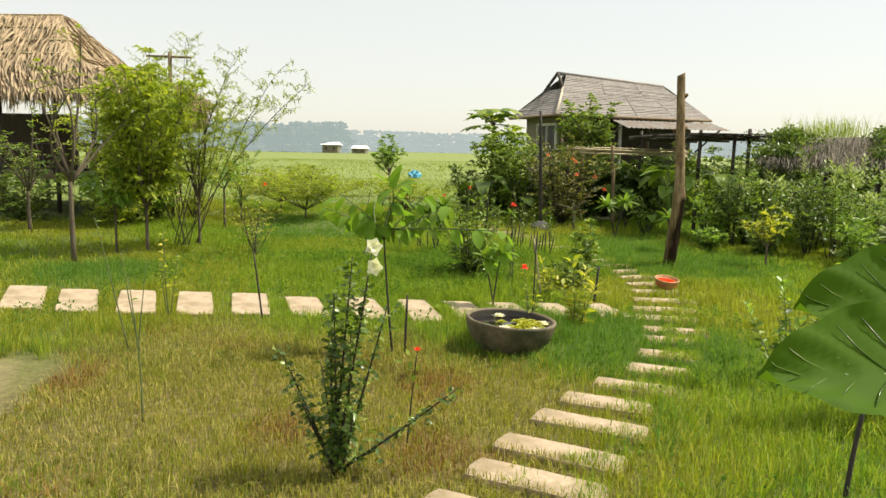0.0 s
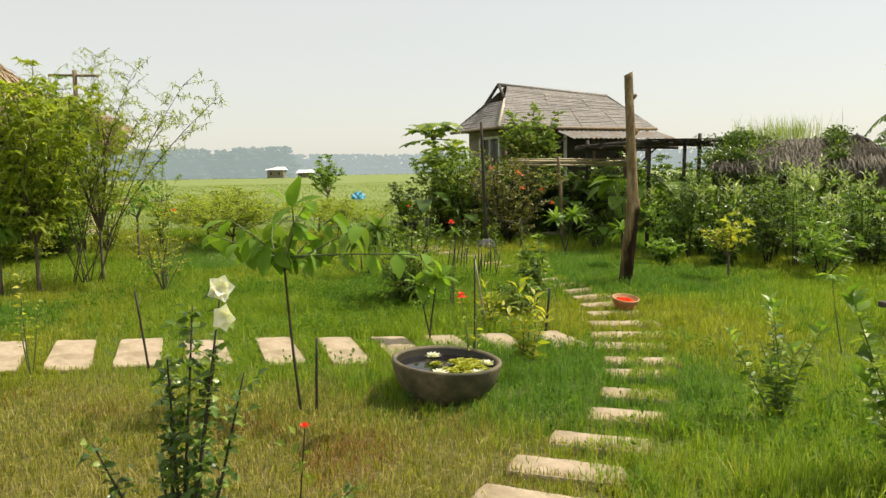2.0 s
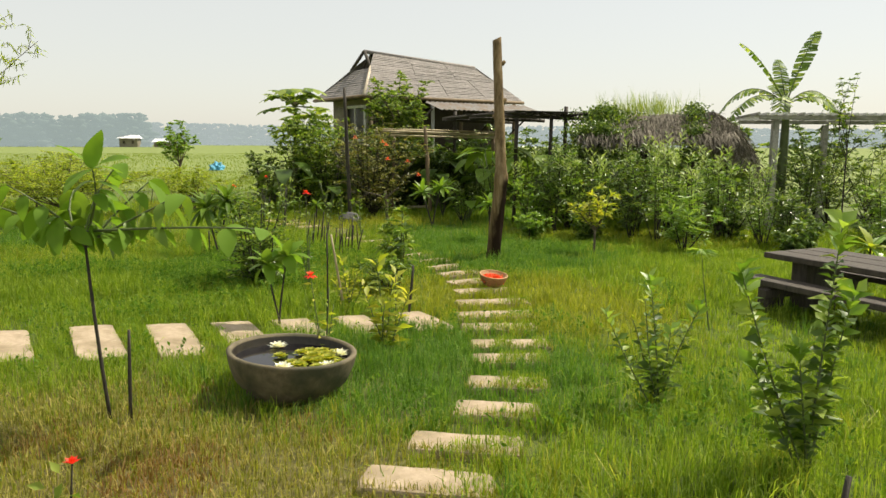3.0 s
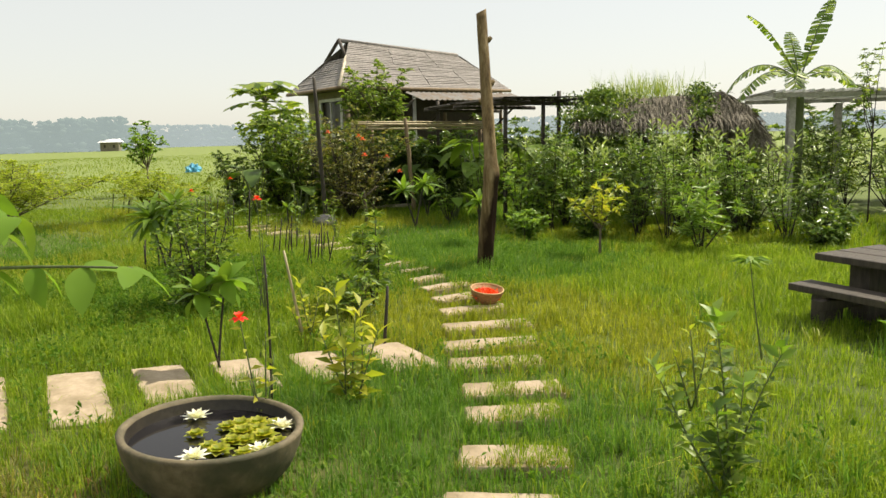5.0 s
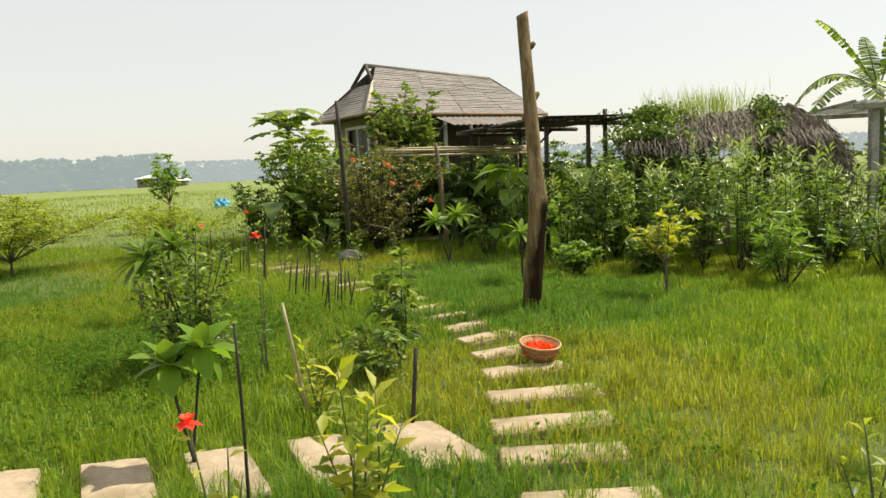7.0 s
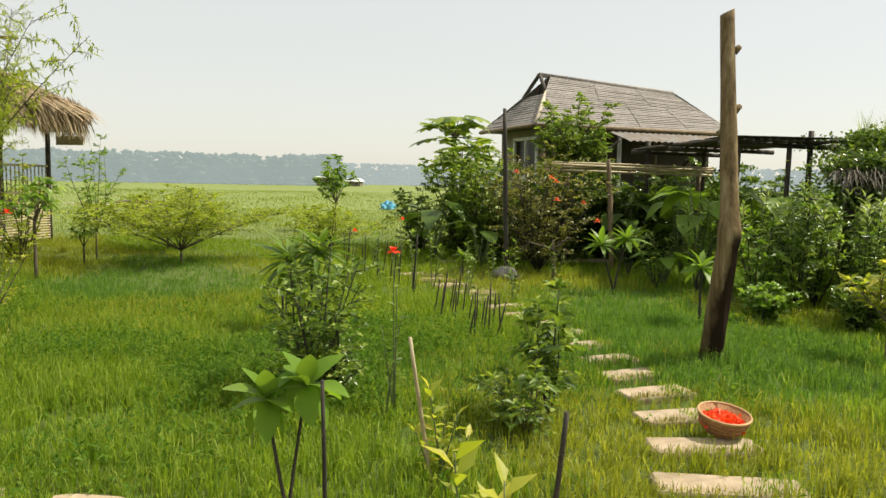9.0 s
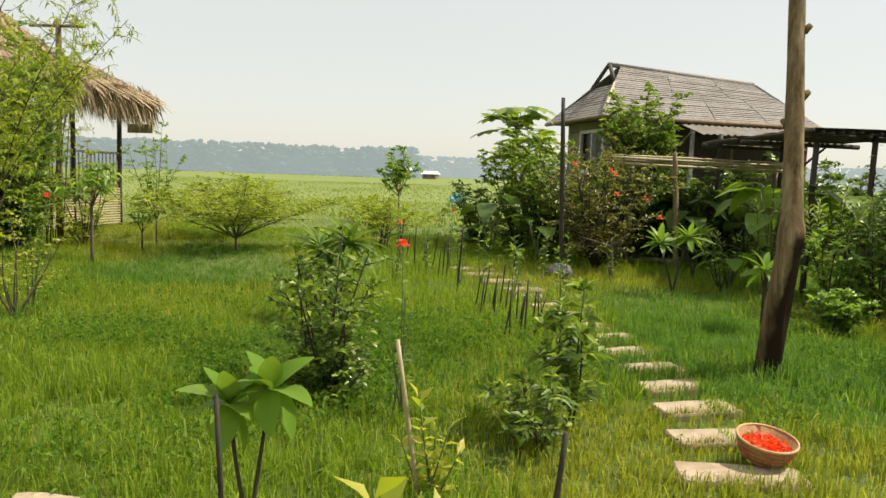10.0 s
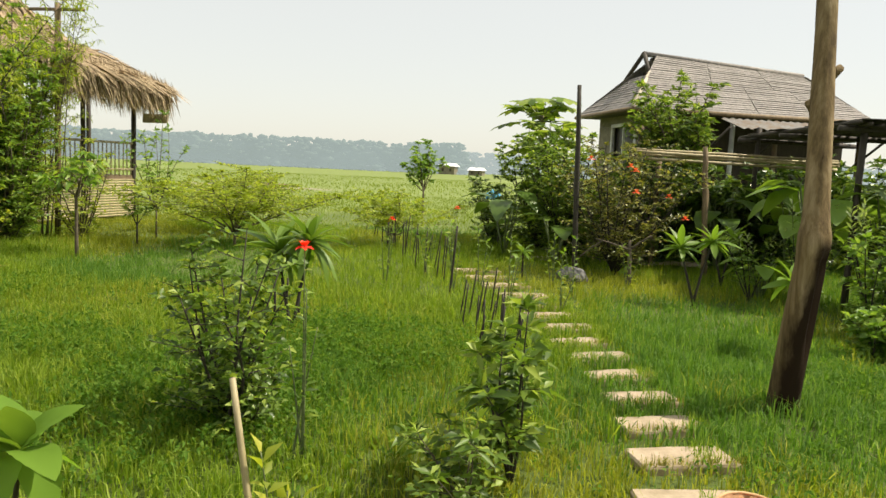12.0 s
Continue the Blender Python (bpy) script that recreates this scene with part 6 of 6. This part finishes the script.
# The bright leaf green puts sunlight into these upright shrubs.
for x, y, z in ((4.85, 16.1, 1.5), (4.25, 16.7, 1.3), (5.55, 15.7, 1.6), (3.75, 17.1, .95), (6.9, 13.3, 1.3), (5.6, 14.4, 1.5), (6.35, 13.5, 1.75), (7.45, 13.5, 1.6), (8.2, 13.6, 1.5), (7.9, 12.9, .9), (10.0, 12.9, 1.3), (6.9, 14.2, 1.9)):
    spike("oleander", "upright oleander, sunlight put into its narrow bright leaves", x, y, [(rng.normal(0, .25), rng.normal(0, .15), z * rng.uniform(.7, 1.05)) for k in range(9)], "leaf_bright", .17, .034, "dark_twig", step=.022, start=.3, tipmat="leaf_pale", group="oleanders by the lawn")


def banana(x, y, h, leaves_at, label, s=1.0):
    b = thing("banana_plant", x, y, 0, label, "banana plant")
    tubes("trunk", [(bent((0, 0, -.05), (.03, 0, h), .05, 6), [.11, .105, .1, .09, .08, .06])], M["green_stem"], b)
    for a, e, ln, drp in leaves_at:
        V, F = [], []
        rib = []
        a, e = radians(a), radians(e)
        n = 30
        ln *= s
        for i in range(n + 1):
            u = i / n
            rr, zz = ln * u * math.cos(e) * (1 - .15 * drp * u), ln * u * math.sin(e) - drp * ln * u ** 2.2
            rib.append(Vector((math.cos(a) * rr, math.sin(a) * rr, h - .05 + zz)))
        sd = Vector((-math.sin(a), math.cos(a), 0))
        for i in range(4, n):
            u = i / n
            w = .21 * s * math.sin(math.pi * min(max((u - .1) / .92, 0), 1)) ** .5
            d = rib[i + 1] - rib[i]
            gap = .80 if rng.uniform() < .4 else .98
            for q in (-1, 1):
                o = len(V)
                ed = sd * q * w * rng.uniform(.85, 1.05) + d * rng.uniform(.3, 1.4) - Vector((0, 0, w * (.15 + drp * .5 * rng.uniform(.4, 1.3))))
                V += [rib[i], rib[i] + d * gap, rib[i] + d * gap + ed, rib[i] + ed]
                F.append((o, o + 1, o + 2, o + 3))
        lf = raw("leaf", V, F, M["leaf_mid"], b)
        tubes("midrib", [(rib, [.018 - .0005 * i for i in range(n + 1)])], M["green_stem"], lf, sides=4)


banana(10.15, 15.95, 2.5, [(160, 62, 2.1, .3), (20, 66, 2.1, .2), (150, 42, 1.9, .75), (190, 28, 1.7, .65), (5, 40, 1.7, .7), (-30, 30, 1.5, .8), (230, 35, 1.3, .8), (80, 55, 1.3, .5), (100, 75, 1.2, .2)], "banana plant with torn leaves above the pergola")
banana(8.55, 17.3, 1.0, [(165, 58, 1.2, .35), (35, 62, 1.1, .25), (250, 48, 1.2, .5), (200, 55, 1.1, .5)], "young banana plant behind the shelter", .8)
banana(8.7, 15.2, .7, [(165, 70, 1.0, .35), (35, 62, .9, .25), (250, 58, .9, .5), (300, 55, .8, .5)], "young banana sucker with bright leaves", .8)


# ---- grass ----
def inside_slab(x, y, grow=0.0):
    hit = np.zeros(len(x), bool)
    for cx, cy, turn, ln in STEPS:
        c, s = math.cos(radians(turn)), math.sin(radians(turn))
        u, v = (x - cx) * c + (y - cy) * s, -(x - cx) * s + (y - cy) * c
        hit |= (np.abs(u) < ln / 2 - 0.02 + grow) & (np.abs(v) < 0.125 + grow)
    for (cx, cy), w, l in zip(ROW, ROW_W, ROW_L):
        t = (cy - y) / -l[1]
        u = (x - cx) - t * l[0]
        hit |= (np.abs(t) < 0.5 + grow - .02) & (np.abs(u) < w / 2 - .01 + grow)
    hit |= (x - 0.69) ** 2 + (y - 6.94) ** 2 < 0.30 ** 2
    return hit


def soft_noise(x, y, s, seed):
    """Smooth patchiness from a few turned waves."""
    r = np.random.default_rng(seed)
    v = np.zeros(len(x))
    for k in range(7):
        a, f = r.uniform(0, 6.28), s * r.uniform(.5, 2.2)
        v += np.sin((x * math.cos(a) + y * math.sin(a)) * f + r.uniform(0, 6.28)) / 7 ** .5
    return v


def dryness(x, y):
    d = np.hypot((x + 1.2) / 2.9, (y - 4.7) / 2.9) + .16 * soft_noise(x, y, 2.5, 3)
    return np.clip((1.12 - d) / .45, 0, 1)


def bareness(x, y):
    d = np.hypot((x + 3.5) / .85, (y - 4.6) / 1.8) + .2 * soft_noise(x, y, 3, 5)
    return np.clip((1.0 - d) / .3, 0, 1)


def grass(name, x, y, h, w, mat, label, lean=.35, one=False):
    """Bent blades: two segments each."""
    n = len(x)
    a = rng.uniform(0, 6.28, n)
    sx, sy = np.cos(a) * w / 2, np.sin(a) * w / 2
    b = rng.uniform(0, 6.28, n)
    bl = np.abs(rng.normal(0, lean, n)) * h
    dx, dy = np.cos(b) * bl, np.sin(b) * bl
    z0 = np.full(n, -.035)
    p = lambda X, Y, Z: np.stack([X, Y, Z], 1)
    hm = h * .6
    V = np.stack([p(x - sx, y - sy, z0), p(x + sx, y + sy, z0), p(x + dx * .35 - sx * .7, y + dy * .35 - sy * .7, hm), p(x + dx * .35 + sx * .7, y + dy * .35 + sy * .7, hm),
                  p(x + dx, y + dy, np.maximum(h - bl * .35, .01))], 1).reshape(-1, 3)
    T = np.array([[0, 1, 3], [0, 3, 2], [2, 3, 4]])
    F = (T[None] + 5 * np.arange(n)[:, None, None]).reshape(-1, 3)
    if one:                                        # far blades: a single triangle each
        V, F = V.reshape(n, 5, 3)[:, [0, 1, 4]].reshape(-1, 3), np.arange(3 * n).reshape(-1, 3)
    ob = tri_mesh(name, V, F, mat)
    return tagged(ob, label, "grass", kind="stuff")


def scatter(n, x0, x1, y0, y1):
    return rng.uniform(x0, x1, n), rng.uniform(y0, y1, n)


def build_grass():
    zones = [(190000, -4.5, 6.0, 2.6, 9.0, 1.0, 1.0), (165000, -6.0, 7.5, 9.0, 15.0, 1.15, 1.5), (120000, -10.0, 9.0, 14.8, 24.0, 1.2, 2.6), (30000, -9.5, -4.5, 4.0, 9.0, 1.0, 1.6), (40000, -15.0, -6.0, 9.0, 16.5, 1.0, 2.4), (30000, 7.0, 14.0, 6.0, 15.0, 1.1, 2.4), (14000, -9.0, 9.0, -4.0, 3.2, .9, 2.4), (9000, 5.5, 12.0, 2.5, 7.0, .9, 2.4)]
    for n, x0, x1, y0, y1, hs, ws in zones:
        x, y = scatter(n, x0, x1, y0, y1)
        x, y = x + rng.normal(0, .5, n), y + rng.normal(0, .35, n)
        tuft = rng.integers(0, n // 22, n)
        inn = rng.uniform(0, 1, n) < .6
        x = np.where(inn, x[tuft] + rng.normal(0, .03 * ws ** .5, n), x)
        y = np.where(inn, y[tuft] + rng.normal(0, .03 * ws ** .5, n), y)
        d = dryness(x, y)
        keep = ~inside_slab(x, y) & (rng.uniform(0, 1, n) > d * .42) & (rng.uniform(0, 1, n) > bareness(x, y) * 1.2)
        x, y, d = x[keep], y[keep], d[keep]
        # the lawn is worn short by the stones and along the open middle, long on both sides
        tall = np.clip(.62 + .30 * soft_noise(x, y, 1.1, 11) + .32 * soft_noise(x, y, 7, 12), .15, 1.5)
        open_lawn = np.exp(-(((x - 5.2) / 1.7) ** 2 + ((y - 9.6) / 2.6) ** 2))
        left_lawn = np.clip((-1.5 - x) / 1.5, 0, 1)
        h = (.05 + .115 * tall) * (1 - .68 * d) * (1 - .2 * open_lawn) * (1 - .35 * left_lawn) * rng.uniform(.55, 1.2, len(x)) * hs
        near_stone = inside_slab(x, y, .07)
        h = np.where(near_stone, h * .62, h)
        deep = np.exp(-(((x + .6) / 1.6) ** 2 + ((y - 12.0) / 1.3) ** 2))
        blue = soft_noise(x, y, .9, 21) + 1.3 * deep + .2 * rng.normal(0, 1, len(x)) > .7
        yellow_tone = ~blue & (soft_noise(x, y, .7, 23) + .1 * open_lawn + .5 * left_lawn - .35 * np.clip((x - 2.6) / 1.5, 0, 1) + .28 * rng.normal(0, 1, len(x)) > .45)
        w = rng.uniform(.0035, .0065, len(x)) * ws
        for sel, mat, lb in ((~blue & ~yellow_tone, M["grass"], "lush bright green lawn grass"), (blue, M["grass_blue"], "patches of deeper green grass"), (yellow_tone, M["grass_yellow"], "patches of yellowish grass")):
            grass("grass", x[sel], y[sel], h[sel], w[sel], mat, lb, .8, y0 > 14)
    # long bent tufts that stand out of the lawn
    n = 900
    cx, cy = scatter(n, -4.5, 6.0, 3.2, 14.5)
    keep = ~inside_slab(cx, cy, .10) & (dryness(cx, cy) < .5) & (soft_noise(cx, cy, 1.3, 71) > -.25)
    cx, cy = cx[keep], cy[keep]
    k = 26
    x, y = np.repeat(cx, k) + rng.normal(0, .035, len(cx) * k), np.repeat(cy, k) + rng.normal(0, .035, len(cx) * k)
    size = np.repeat(rng.uniform(.6, 1.25, len(cx)), k)
    hues = np.repeat(rng.integers(0, 3, len(cx)), k)
    for q, mat in enumerate((M["grass"], M["grass_blue"], M["grass_yellow"])):
        sel = hues == q
        grass("grass", x[sel], y[sel], .2 * size[sel] * rng.uniform(.5, 1.2, sel.sum()), rng.uniform(.005, .008, sel.sum()), mat, "long bent grass tufts standing out of the lawn", 1.0)
    # low broad-leaved weeds between the blades
    n = 30000
    x, y = scatter(n, -4.5, 6.5, 3.0, 14.0)
    k = n // 3
    x[:k], y[:k] = rng.normal(-.6, 1.1, k), rng.normal(11.9, .9, k)
    keep = (soft_noise(x, y, 1.6, 51) + .5 * rng.normal(0, 1, n) + 1.2 * np.exp(-(((x + .6) / 1.6) ** 2 + ((y - 12.0) / 1.3) ** 2)) > .5) & ~inside_slab(x, y, .03) & (dryness(x, y) < .25) & (np.hypot((x - 5.2) / 2.2, (y - 9.4) / 3.2) > 1)
    x, y = x[keep], y[keep]
    m = len(x)
    hz = rng.uniform(.03, .15, m) * (1 - .6 * dryness(x, y))
    P = np.repeat(np.stack([x, y, hz], 1), 4, 0) + rng.normal(0, .012, (4 * m, 3))
    D = rng.normal(0, 1, (4 * m, 3)) + np.array([0, 0, .5])
    wd = leaves("weeds", P, D, rng.uniform(.02, .06, 4 * m), rng.uniform(.010, .024, 4 * m), M["weed"], None)
    tagged(wd, "low broad-leaved weeds among the lawn grass", "weeds", kind="stuff")
    # short dry turf by the start
    n = 95000
    x, y = scatter(n, -4.6, 2.2, 2.2, 8.4)
    d = dryness(x, y)
    keep = (rng.uniform(0, 1, n) < d * .95 + .03) & ~inside_slab(x, y) & (rng.uniform(0, 1, n) > bareness(x, y) * 1.1)
    x, y = x[keep], y[keep]
    rust = soft_noise(x, y, 3.2, 61) + .4 * rng.normal(0, 1, len(x)) > .95
    for sel, mat, lb in ((~rust, M["grass_dry"], "short tan and yellowed dry grass"), (rust, M["grass_rust"], "rust-brown dead grass patches")):
        k = int(sel.sum())
        grass("dry_grass", x[sel], y[sel], rng.uniform(.025, .085, k), rng.uniform(.004, .008, k), mat, lb, 1.5)
    # turf that creeps over the stones, most where the path is least used
    n = 30000
    k = rng.integers(0, len(STEPS), n)
    S = np.array(STEPS)[k]
    wild = np.exp(-((S[:, 1] - 7.4) / 1.5) ** 2)
    c, s = np.cos(np.radians(S[:, 2])), np.sin(np.radians(S[:, 2]))
    u, v = rng.uniform(-.5, .5, n), rng.uniform(-.14, .14, n)
    cover = soft_noise(S[:, 0] + u, S[:, 1] + v, 6, 41) * .35 + (u - .12) * 1.5 + wild * .75 - v * 1.6 - .24
    keep = (cover + rng.normal(0, .18, n) > .12)
    x, y = (S[:, 0] + c * u * S[:, 3] - s * v)[keep], (S[:, 1] + s * u * S[:, 3] + c * v)[keep]
    grass("grass", x, y, rng.uniform(.04, .12, len(x)), rng.uniform(.004, .0075, len(x)), M["grass"], "grass blades growing over the stepping stones", .6)
    n = 9000
    k = rng.integers(0, len(STEPS), n)
    S = np.array(STEPS)[k]
    c, s = np.cos(np.radians(S[:, 2])), np.sin(np.radians(S[:, 2]))
    u, v = rng.uniform(-.52, .52, n) * S[:, 3], -.13 + np.abs(rng.normal(0, .02, n))
    grass("dry_grass", S[:, 0] + c * u - s * v, S[:, 1] + s * u + c * v, rng.uniform(.03, .1, n), rng.uniform(.004, .007, n), M["grass_dry"], "short yellowed grass along the stones", .6)
    # field crop out to the far trees
    for n, r0, r1, hh, ww in ((70000, 23, 45, .17, .018), (40000, 45, 110, .2, .05)):
        r, a = np.sqrt(rng.uniform(r0 ** 2, r1 ** 2, n)), rng.uniform(-.95, .55, n)
        x, y = r * np.sin(a), r * np.cos(a)
        tall = .6 + .3 * soft_noise(x, y, .3, 31)
        grass("field_crop", x, y, hh * np.clip(tall, .2, 1.2) * rng.uniform(.6, 1.1, n), rng.uniform(.7, 1.3, n) * ww, M["field"], "flat bright green rice field", .3, True)


build_grass()
